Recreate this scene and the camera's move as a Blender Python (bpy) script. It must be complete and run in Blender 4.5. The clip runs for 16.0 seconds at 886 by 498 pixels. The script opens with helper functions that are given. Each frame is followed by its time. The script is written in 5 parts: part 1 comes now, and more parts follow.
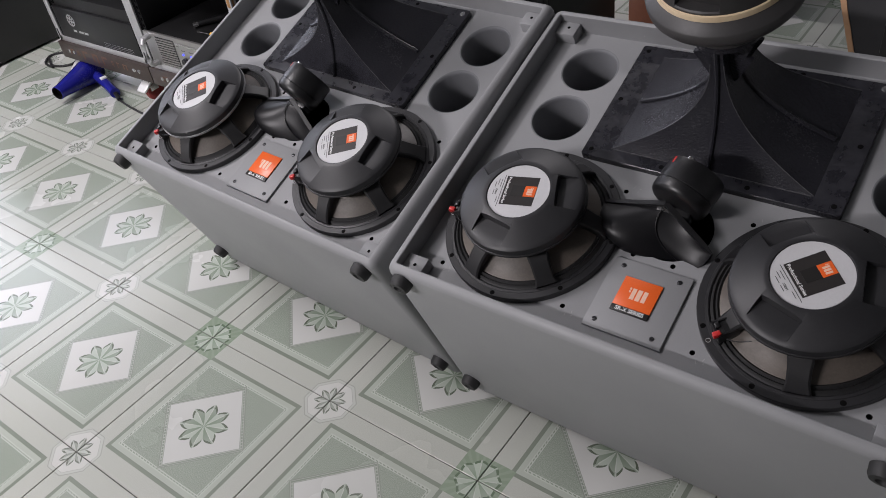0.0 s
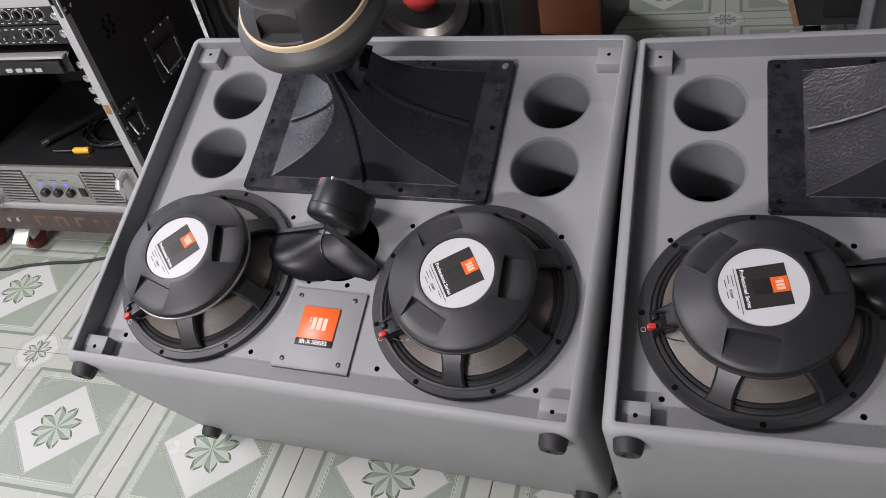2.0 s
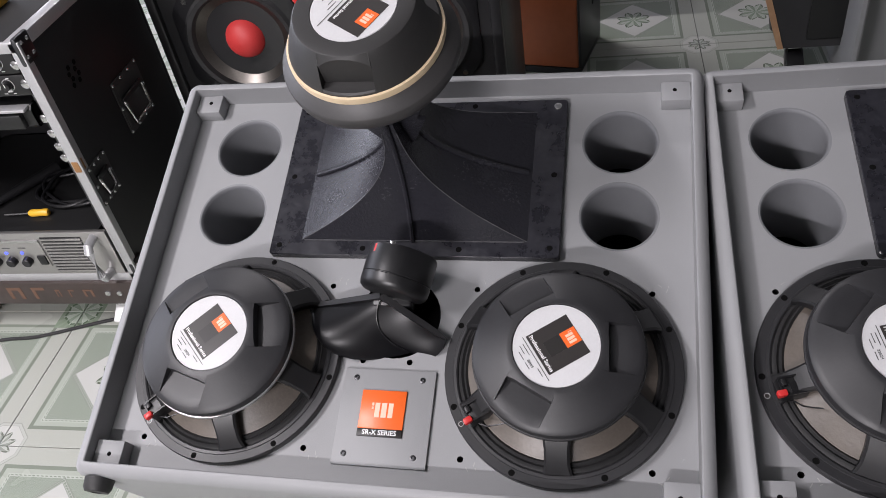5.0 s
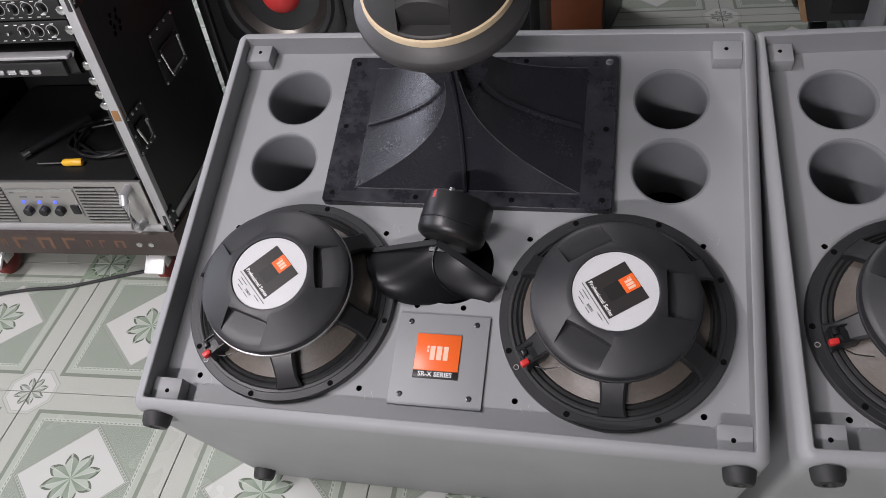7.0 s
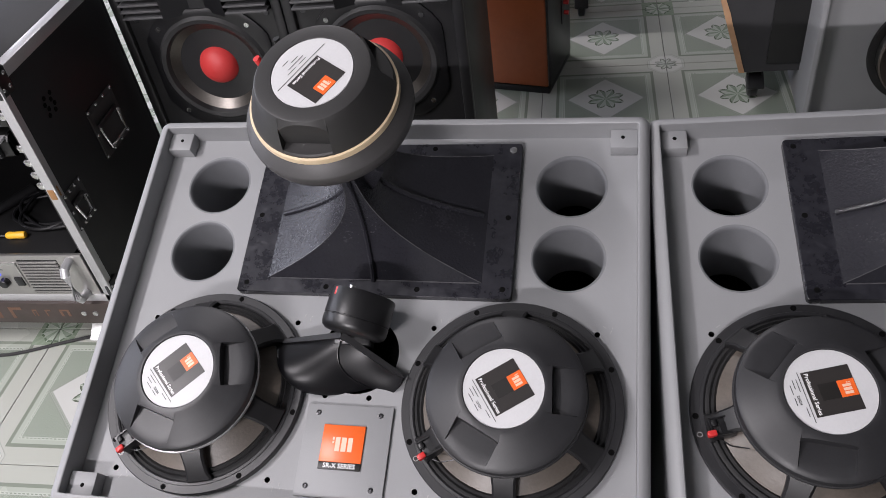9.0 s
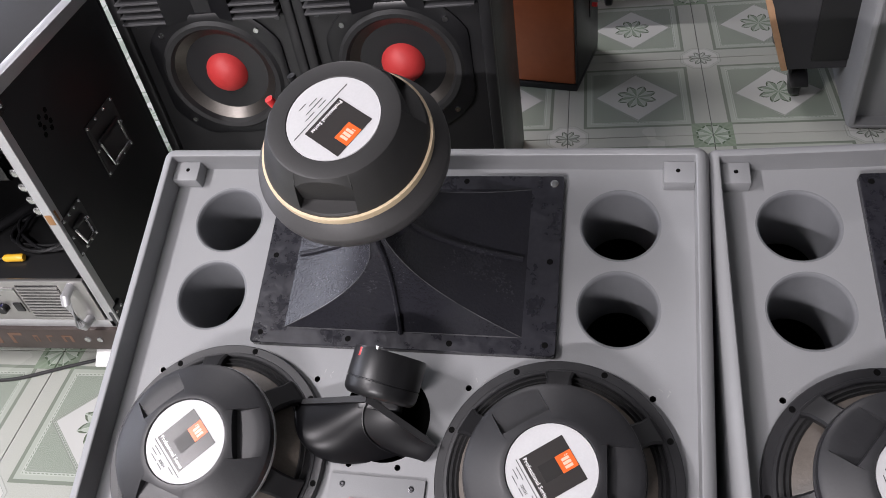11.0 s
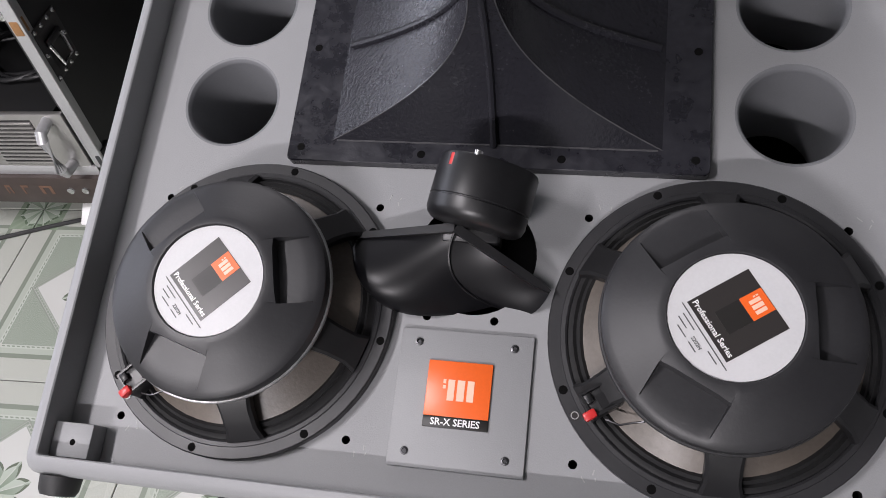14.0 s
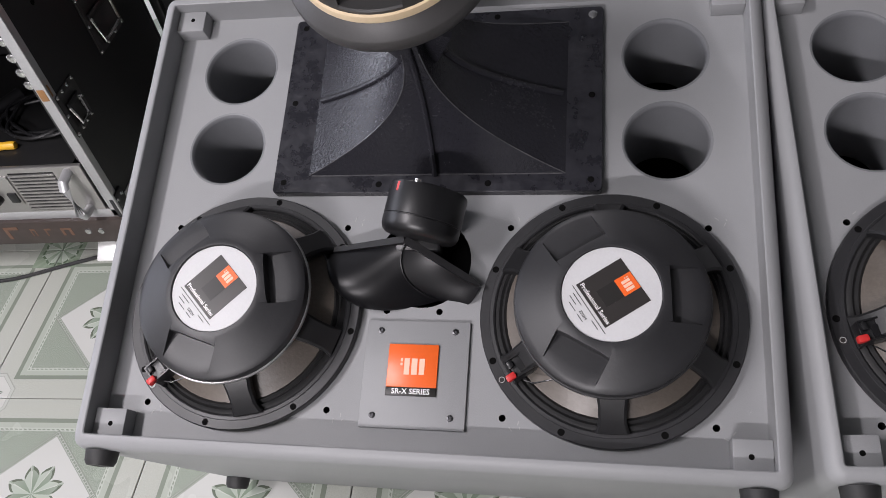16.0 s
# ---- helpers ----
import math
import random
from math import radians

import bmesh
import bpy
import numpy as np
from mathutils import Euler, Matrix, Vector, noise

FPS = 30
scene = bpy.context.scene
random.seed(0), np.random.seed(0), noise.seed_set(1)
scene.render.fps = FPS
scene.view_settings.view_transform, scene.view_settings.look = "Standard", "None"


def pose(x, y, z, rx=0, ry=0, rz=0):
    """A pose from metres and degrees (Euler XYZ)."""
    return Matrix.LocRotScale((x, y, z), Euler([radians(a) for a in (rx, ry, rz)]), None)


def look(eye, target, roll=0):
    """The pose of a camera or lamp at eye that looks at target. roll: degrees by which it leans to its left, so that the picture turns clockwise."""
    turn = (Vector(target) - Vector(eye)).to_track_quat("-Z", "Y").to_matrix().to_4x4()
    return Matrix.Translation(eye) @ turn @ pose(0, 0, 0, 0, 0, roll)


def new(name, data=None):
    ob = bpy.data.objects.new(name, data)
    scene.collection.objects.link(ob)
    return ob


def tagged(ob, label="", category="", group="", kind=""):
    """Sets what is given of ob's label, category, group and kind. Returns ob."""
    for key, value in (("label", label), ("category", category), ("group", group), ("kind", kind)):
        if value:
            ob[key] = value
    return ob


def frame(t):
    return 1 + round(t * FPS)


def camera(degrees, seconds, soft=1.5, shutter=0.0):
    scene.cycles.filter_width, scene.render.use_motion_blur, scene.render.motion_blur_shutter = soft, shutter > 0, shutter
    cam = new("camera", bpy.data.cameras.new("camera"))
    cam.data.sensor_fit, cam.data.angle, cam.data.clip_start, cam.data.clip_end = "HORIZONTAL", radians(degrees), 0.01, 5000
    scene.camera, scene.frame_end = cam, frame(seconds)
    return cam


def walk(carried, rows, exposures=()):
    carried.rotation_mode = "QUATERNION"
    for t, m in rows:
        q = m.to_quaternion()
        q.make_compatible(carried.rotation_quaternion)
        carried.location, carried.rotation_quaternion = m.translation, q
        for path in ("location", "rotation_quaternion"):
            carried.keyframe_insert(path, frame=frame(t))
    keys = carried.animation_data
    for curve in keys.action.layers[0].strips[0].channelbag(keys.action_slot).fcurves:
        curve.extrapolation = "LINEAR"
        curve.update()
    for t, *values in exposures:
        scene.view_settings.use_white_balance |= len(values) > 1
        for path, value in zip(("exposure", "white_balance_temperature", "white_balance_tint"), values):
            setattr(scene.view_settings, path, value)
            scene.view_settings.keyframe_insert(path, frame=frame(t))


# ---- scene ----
cam = camera(57.25, 16.0, soft=0.75)
PATH = [
    (0, (1.448, -0.705, 1.359), (0.400, 0.451, 0.107), -9.3),
    (0.5, (1.265, -0.646, 1.339), (0.352, 0.598, 0.067), -12.4),
    (1, (1.055, -0.577, 1.368), (0.151, 0.653, 0.077), -13.8),
    (1.5, (0.883, -0.540, 1.335), (0.119, 0.753, 0.015), -11.2),
    (2, (0.740, -0.573, 1.343), (0.150, 0.8135, 0.028), -12.65),
    (2.5, (0.651, -0.562, 1.327), (0.096, 0.866, 0.042), -11.2),
    (3, (0.597, -0.482, 1.339), (0.048, 0.951, 0.057), -9.5),
    (5.5, (0.456, -0.475, 1.32), (0.085, 0.991, 0.011), -10.8),
    (6, (0.423, -0.491, 1.319), (-0.035, 0.923, -0.019), -11.0),
    (6.5, (0.411, -0.511, 1.32), (-0.055, 0.897, -0.022), -10.6),
    (7, (0.4, -0.531, 1.319), (0.038, 0.904, -0.027), -8.7),
    (7.5, (0.384, -0.545, 1.322), (0.09, 0.906, -0.022), -8.0),
    (8, (0.39, -0.543, 1.346), (0.119, 0.919, 0.008), -8.0),
    (8.5, (0.446, -0.507, 1.394), (0.16, 0.958, 0.062), -8.3),
    (9, (0.536, -0.467, 1.414), (0.188, 0.993, 0.092), -9.4),
    (9.5, (0.61, -0.441, 1.419), (0.214, 1.009, 0.1), -9.9),
    (10, (0.591, -0.431, 1.434), (0.163, 1.013, 0.117), -11.3),
    (12.5, (0.254, -0.128, 1.289), (-0.028, 1.236, -0.147), -8.6),
    (13, (0.207, -0.201, 1.228), (-0.094, 1.159, -0.207), -7.9),
    (13.5, (0.238, -0.235, 1.168), (-0.123, 1.051, -0.321), -9.2),
    (14, (0.307, -0.21, 1.14), (-0.034, 1.038, -0.385), -10.2),
    (14.5, (0.36, -0.203, 1.113), (0.16, 1.042, -0.439), -10.3),
    (15, (0.393, -0.216, 1.131), (0.293, 1.027, -0.432), -9.7),
    (15.5, (0.398, -0.295, 1.23), (0.208, 0.97, -0.308), -10.3),
    (16, (0.397, -0.366, 1.279), (0.064, 0.946, -0.194), -12.0),
]
EXPOSURES = [(0.0, -0.10), (0.5, 0.0), (1.0, 0.02), (1.5, 0.0), (2.0, 0.23), (2.5, 0.29), (5.5, 0.31), (7.0, 0.04), (8.5, 0.18), (10.0, 0.48), (12.5, 0.29), (13.0, 0.22), (13.5, 0.08), (14.0, 0.14), (14.5, 0.20), (16.0, 0.10)]
walk(cam, [(t, look(eye, target, roll)) for t, eye, target, roll in PATH], EXPOSURES)

# ---- room light ----
world = bpy.data.worlds.new("world")
scene.world = world
world.use_nodes = True
world.node_tree.nodes["Background"].inputs[0].default_value = (0.5, 0.55, 0.6, 1)
world.node_tree.nodes["Background"].inputs[1].default_value = 0.008


# ---- node helpers ----
class Val:
    """A shader value with arithmetic."""

    def __init__(self, tree, sock):
        self.tree, self.sock = tree, sock

    def op(self, kind, *others):
        n = self.tree.nodes.new("ShaderNodeMath")
        n.operation = kind
        self.tree.links.new(self.sock, n.inputs[0])
        for i, o in enumerate(others):
            if isinstance(o, Val):
                self.tree.links.new(o.sock, n.inputs[i + 1])
            else:
                n.inputs[i + 1].default_value = o
        return Val(self.tree, n.outputs[0])

    def __add__(self, o): return self.op("ADD", o)
    def __sub__(self, o): return self.op("SUBTRACT", o)
    def __mul__(self, o): return self.op("MULTIPLY", o)
    def __truediv__(self, o): return self.op("DIVIDE", o)
    def lt(self, o): return self.op("LESS_THAN", o)
    def gt(self, o): return self.op("GREATER_THAN", o)
    def mx(self, o): return self.op("MAXIMUM", o)
    def mn(self, o): return self.op("MINIMUM", o)
    def ab(self): return self.op("ABSOLUTE")
    def fr(self): return self.op("FRACT")
    def clamp(self, lo, hi):
        n = self.tree.nodes.new("ShaderNodeMapRange")
        self.tree.links.new(self.sock, n.inputs[0])
        n.inputs[1].default_value, n.inputs[2].default_value = lo, hi
        return Val(self.tree, n.outputs[0])


def blank(name, rough=0.5, metal=0.0):
    m = bpy.data.materials.new(name)
    m.use_nodes = True
    b = m.node_tree.nodes["Principled BSDF"]
    b.inputs["Roughness"].default_value, b.inputs["Metallic"].default_value = rough, metal
    return m, m.node_tree, b


def noise_at(tree, scale, detail=4.0, rough=0.55, where="Object"):
    c = tree.nodes.new("ShaderNodeTexCoord")
    n = tree.nodes.new("ShaderNodeTexNoise")
    n.inputs["Scale"].default_value, n.inputs["Detail"].default_value, n.inputs["Roughness"].default_value = scale, detail, rough
    tree.links.new(c.outputs[where], n.inputs["Vector"])
    return Val(tree, n.outputs[0])


def mix(tree, fac, a, b):
    n = tree.nodes.new("ShaderNodeMix")
    n.data_type = "RGBA"
    if isinstance(fac, Val):
        tree.links.new(fac.sock, n.inputs[0])
    else:
        n.inputs[0].default_value = fac
    for i, c in ((6, a), (7, b)):
        if isinstance(c, tuple):
            n.inputs[i].default_value = (*c, 1)
        else:
            tree.links.new(c, n.inputs[i])
    return n.outputs[2]


def bump(tree, b, height, strength, dist):
    n = tree.nodes.new("ShaderNodeBump")
    n.inputs["Strength"].default_value, n.inputs["Distance"].default_value = strength, dist
    tree.links.new(height.sock, n.inputs["Height"])
    tree.links.new(n.outputs[0], b.inputs["Normal"])


def worn(name, colour, other, rough, metal=0.0, grain=300.0, stain=6.0, depth=0.0004, spread=0.15, strength=0.4):
    """A surface with a fine grain, a broad stain and a small relief."""
    m, tree, b = blank(name, rough, metal)
    fine, broad = noise_at(tree, grain, 3), noise_at(tree, stain, 5)
    fac = (fine * 0.4 + broad * 0.8 - 0.2).clamp(0.25, 0.75)
    tree.links.new(mix(tree, fac, colour, other), b.inputs["Base Color"])
    tree.links.new((broad * spread + (rough - spread / 2) + (fine - 0.5) * 0.1).sock, b.inputs["Roughness"])
    if depth:
        bump(tree, b, fine, strength, depth)
    return m


def plain(name, colour, rough=0.5, metal=0.0):
    return worn(name, colour, tuple(c * 0.86 for c in colour), rough, metal, 400.0, 12.0, 0.0002, 0.1, 0.2)


GREY_PAINT = worn("grey_cabinet_paint", (0.268, 0.272, 0.279), (0.238, 0.242, 0.249), 0.5, 0, 700, 5, 0.0005, 0.12, 0.35)
# chipped specks in the grey paint
_t, _b = GREY_PAINT.node_tree, GREY_PAINT.node_tree.nodes["Principled BSDF"]
_old = _b.inputs["Base Color"].links[0].from_socket
_chip = noise_at(_t, 55, 8, 0.7).clamp(0.735, 0.75)
_t.links.new(mix(_t, _chip, _old, (0.42, 0.42, 0.42)), _b.inputs["Base Color"])
BLACK_CAST = worn("black_cast_metal", (0.010, 0.010, 0.011), (0.018, 0.018, 0.019), 0.42, 0, 500, 20, 0.0003, 0.15, 0.25)
MOTOR_BLACK = worn("satin_black_motor_cover", (0.017, 0.017, 0.019), (0.027, 0.027, 0.029), 0.46, 0, 260, 14, 0.0004, 0.18, 0.25)
HORN_BLACK = worn("textured_black_horn", (0.015, 0.015, 0.019), (0.026, 0.026, 0.032), 0.24, 0, 260, 7, 0.0018, 0.2, 0.45)
FLANGE_BLACK = worn("scuffed_black_flange", (0.012, 0.012, 0.016), (0.030, 0.030, 0.037), 0.32, 0, 120, 30, 0.0007, 0.55, 0.6)
GLOSS_BLACK = worn("smooth_black_plastic", (0.006, 0.006, 0.007), (0.010, 0.010, 0.011), 0.38, 0, 300, 12, 0.0001, 0.12, 0.15)
SOFT_BLACK = worn("satin_black_plastic", (0.004, 0.004, 0.005), (0.006, 0.006, 0.007), 0.38, 0, 300, 12, 0.0001, 0.1, 0.15)
SOFT_BLACK.node_tree.nodes["Principled BSDF"].inputs["Specular IOR Level"].default_value = 0.28
CAP_BLACK = worn("dark_textured_cap", (0.017, 0.0165, 0.0165), (0.025, 0.024, 0.024), 0.5, 0, 400, 12, 0.0004, 0.15, 0.3)
RUBBER = worn("black_rubber", (0.012, 0.012, 0.013), (0.022, 0.022, 0.022), 0.6, 0, 300, 30, 0.0004, 0.15, 0.3)
# shade inside holes, slots and cavities, put into a near-black colour
HOLE_SHADE = plain("painted_hole_shade", (0.003, 0.003, 0.003), 0.9)
HOLE_SHADE.node_tree.nodes["Principled BSDF"].inputs["Specular IOR Level"].default_value = 0.1
# port wall grey, its base colour darkened for light lost down the tube
PORT_SHADED_GREY = worn("shaded_blue_grey_port", (0.180, 0.185, 0.196), (0.150, 0.154, 0.164), 0.5, 0, 500, 8, 0.0004, 0.15, 0.3)
PAPER_CONE = worn("grey_brown_paper_cone", (0.115, 0.097, 0.081), (0.062, 0.052, 0.044), 0.42, 0, 240, 16, 0.0006, 0.2, 0.4)
LABEL_WHITE = plain("white_label_paper", (0.56, 0.56, 0.57), 0.5)
LABEL_GREY = plain("grey_label_print", (0.028, 0.025, 0.024), 0.35)
LABEL_BLACK = plain("black_label_print", (0.012, 0.011, 0.010), 0.45)
SCRATCH = plain("bare_scratched_primer", (0.36, 0.36, 0.36), 0.6)
WORN_EDGE = worn("rubbed_black_edge", (0.085, 0.085, 0.09), (0.012, 0.012, 0.014), 0.2, 0, 90, 40, 0.0003)
RUBBED_RIM = worn("rubbed_black_rim", (0.42, 0.42, 0.43), (0.05, 0.05, 0.052), 0.32, 0.3, 60, 22, 0.0003, 0.2, 0.3)
INK = plain("dark_ink", (0.08, 0.08, 0.08), 0.5)
ORANGE = plain("orange_print", (0.82, 0.13, 0.02), 0.35)
PALE_PRINT = plain("pale_print", (0.85, 0.55, 0.42), 0.4)
WHITE_PRINT = plain("white_print", (0.8, 0.8, 0.8), 0.4)
PALE_GREY = plain("pale_grey_print", (0.40, 0.40, 0.40), 0.5)
CHROME = plain("bright_steel", (0.6, 0.6, 0.6), 0.25, 1.0)
DARK_STEEL = plain("dark_steel", (0.09, 0.09, 0.095), 0.38, 1.0)
ALU = worn("brushed_aluminium", (0.52, 0.52, 0.53), (0.42, 0.42, 0.43), 0.42, 0.55, 300, 10, 0.0003, 0.2, 0.2)
RED = plain("red_plastic", (0.55, 0.03, 0.03), 0.35)
GOLD = worn("cream_gasket_ring", (0.70, 0.56, 0.38), (0.58, 0.44, 0.28), 0.45, 0, 200, 20, 0.0003)
DRIVER_GREY = worn("dark_grey_driver_shell", (0.046, 0.044, 0.045), (0.036, 0.035, 0.035), 0.5, 0, 300, 10, 0.0003, 0.15, 0.25)


# ---- mesh helpers ----
def part(name, bm, material, parent=None, label="", smooth=35.0):
    """One mesh object from a bmesh."""
    me = bpy.data.meshes.new(name)
    bmesh.ops.recalc_face_normals(bm, faces=bm.faces)
    if smooth:
        lim = radians(smooth)
        for f in bm.faces:
            f.smooth = True
        for e in bm.edges:
            if len(e.link_faces) == 2 and e.calc_face_angle(0.0) > lim:
                e.smooth = False
    bm.to_mesh(me)
    bm.free()
    me.materials.append(material)
    ob = new(name, me)
    ob.parent = parent
    if label:
        ob["label"] = label
    return ob


def thing(name, m, label, category, group="", kind=""):
    e = new(name)
    e.matrix_world = m
    e.empty_display_size = 0.05
    return tagged(e, label, category, group, kind)


def loft(loops, cap_first=False, cap_last=False, closed=True, bm=None):
    """Faces between rings of equally many points."""
    bm = bm or bmesh.new()
    rings = [[bm.verts.new(p) for p in ring] for ring in loops]
    n = len(rings[0])
    for a, b in zip(rings, rings[1:]):
        for i in range(n if closed else n - 1):
            j = (i + 1) % n
            bm.faces.new((a[i], a[j], b[j], b[i]))
    if cap_first:
        bm.faces.new(rings[0][::-1])
    if cap_last:
        bm.faces.new(rings[-1])
    return bm


def lathe(profile, seg=48, m=None, cap_first=False, cap_last=False, bm=None):
    """A profile of (radius, height) turned round z; profile may be a function of the angle in degrees."""
    rings = []
    angles = [360 * i / seg for i in range(seg)]
    for k in range(len(profile)):
        r, z = profile[k]
        rings.append([Vector((r * math.cos(radians(a)), r * math.sin(radians(a)), z)) for a in angles])
    if m:
        rings = [[m @ p for p in ring] for ring in rings]
    return loft(rings, cap_first, cap_last, bm=bm)


def pocketed(profile, floor_z, wall_r, flats, hw, lo, hi, steps=6, gap=14):
    """A cover turned round z, with parallel-sided pockets cut into its sloping side. profile runs from the inside
    outwards; its points from lo to hi lie in the pocket, whose inner wall stands wall_r from the axis."""
    rs, zs = [p[0] for p in profile], [p[1] for p in profile]
    slope = sorted(zip(rs[lo - 1:hi + 2], zs[lo - 1:hi + 2]))

    def on_slope(r):
        for (ra, za), (rb, zb) in zip(slope, slope[1:]):
            if ra <= r <= rb:
                return za + (zb - za) * (r - ra) / max(rb - ra, 1e-6)
        return slope[0][1] if r < slope[0][0] else slope[-1][1]

    rmin, rmax = wall_r * 1.05, rs[hi] if rs[hi] > rs[lo] else rs[lo]

    def edge(r, k):
        return math.degrees(math.asin(min(0.95, k * hw / min(max(r, rmin), rmax))))

    cols = []
    n = len(flats)
    for i, f in enumerate(flats):
        for j in range(steps + 1):
            k = 2 * j / steps - 1
            sgn = -1 if k < 0 else 1
            col = []
            for q, (r, z) in enumerate(profile):
                if lo <= q <= hi:
                    rw = wall_r / math.cos(radians(edge(wall_r * 1.1, abs(k))))
                    first, second = (lo, lo + 1) if rs[hi] > rs[lo] else (hi, hi - 1)
                    if q == first:
                        r, z = rw, on_slope(rw)
                    elif q == second:
                        r, z = rw + 0.0007, floor_z
                    else:
                        r, z = max(r, rw + 0.002), min(z, floor_z) - 0.0004
                a = radians(f + sgn * edge(r, abs(k)))
                col.append(Vector((r * math.cos(a), r * math.sin(a), z)))
            cols.append(col)
        g = (flats[(i + 1) % n] - f) % 360
        for j in range(gap + 1):
            k = j / gap
            col = []
            for r, z in profile:
                e = edge(r, 1.03)
                a = radians(f + e + (g - 2 * e) * k)
                col.append(Vector((r * math.cos(a), r * math.sin(a), z)))
            cols.append(col)
    return loft([list(row) for row in zip(*cols)])


def box(x0, x1, y0, y1, z0, z1, bevel=0.0, seg=2, m=None, bm=None):
    b = bmesh.new()
    bmesh.ops.create_cube(b, size=1)
    for v in b.verts:
        v.co = Vector(((x0, x1)[v.co.x > 0], (y0, y1)[v.co.y > 0], (z0, z1)[v.co.z > 0]))
    if bevel:
        bmesh.ops.bevel(b, geom=b.edges[:], offset=bevel, segments=seg, affect="EDGES", profile=0.5)
    if m:
        bmesh.ops.transform(b, matrix=m, verts=b.verts)
    if bm is None:
        return b
    return merge(bm, b)


def merge(bm, b):
    me = bpy.data.meshes.new("tmp")
    b.to_mesh(me)
    b.free()
    bm.from_mesh(me)
    bpy.data.meshes.remove(me)
    return bm


def rod(a, b, r, seg=12, taper=1.0, bm=None):
    """A capped cylinder from a to b."""
    a, b = Vector(a), Vector(b)
    q = (b - a).to_track_quat("Z", "Y").to_matrix().to_4x4()
    return lathe([(r, 0), (r * taper, (b - a).length)], seg, Matrix.Translation(a) @ q, True, True, bm)


def tube(points, r, seg=8, bm=None):
    """A tube along points."""
    pts = [Vector(p) for p in points]
    rings = []
    for i, p in enumerate(pts):
        d = (pts[min(i + 1, len(pts) - 1)] - pts[max(i - 1, 0)]).normalized()
        q = d.to_track_quat("Z", "Y").to_matrix()
        rings.append([p + q @ Vector((r * math.cos(2 * math.pi * k / seg), r * math.sin(2 * math.pi * k / seg), 0)) for k in range(seg)])
    return loft(rings, True, True, bm=bm)


def round_rect(x0, x1, y0, y1, r, z, n=5):
    out = []
    for cx, cy, a0 in ((x1 - r, y1 - r, 0), (x0 + r, y1 - r, 90), (x0 + r, y0 + r, 180), (x1 - r, y0 + r, 270)):
        for k in range(n + 1):
            a = radians(a0 + 90 * k / n)
            out.append(Vector((cx + r * math.cos(a), cy + r * math.sin(a), z)))
    return out


def holed(outer, circles, z, seg=32):
    """A flat sheet with round holes."""
    bm = bmesh.new()
    edges = []
    for ring in [[Vector((x, y, z)) for x, y in outer]] + [
        [Vector((cx + r * math.cos(2 * math.pi * k / n), cy + r * math.sin(2 * math.pi * k / n), z)) for k in range(n)] for cx, cy, r, n in circles
    ]:
        vs = [bm.verts.new(p) for p in ring]
        edges += [bm.edges.new((vs[i], vs[(i + 1) % len(vs)])) for i in range(len(vs))]
    bmesh.ops.triangle_fill(bm, use_beauty=True, use_dissolve=False, edges=edges)
    return bm


def words(text, size, m, material, parent, name="lettering", label="", depth=0.0002, align="CENTER"):
    cu = bpy.data.curves.new("lettering", "FONT")
    cu.body, cu.size, cu.extrude, cu.resolution_u = text, size, depth, 2
    cu.align_x, cu.align_y, cu.offset = align, "CENTER", size * 0.018
    tmp = bpy.data.objects.new("lettering_curve", cu)
    me = bpy.data.meshes.new_from_object(tmp)
    bpy.data.objects.remove(tmp)
    me.transform(m)
    me.materials.append(material)
    ob = new(name, me)
    ob.parent = parent
    if label:
        ob["label"] = label
    return ob


# ---- floor of printed ceramic tiles ----
TILE = 0.40


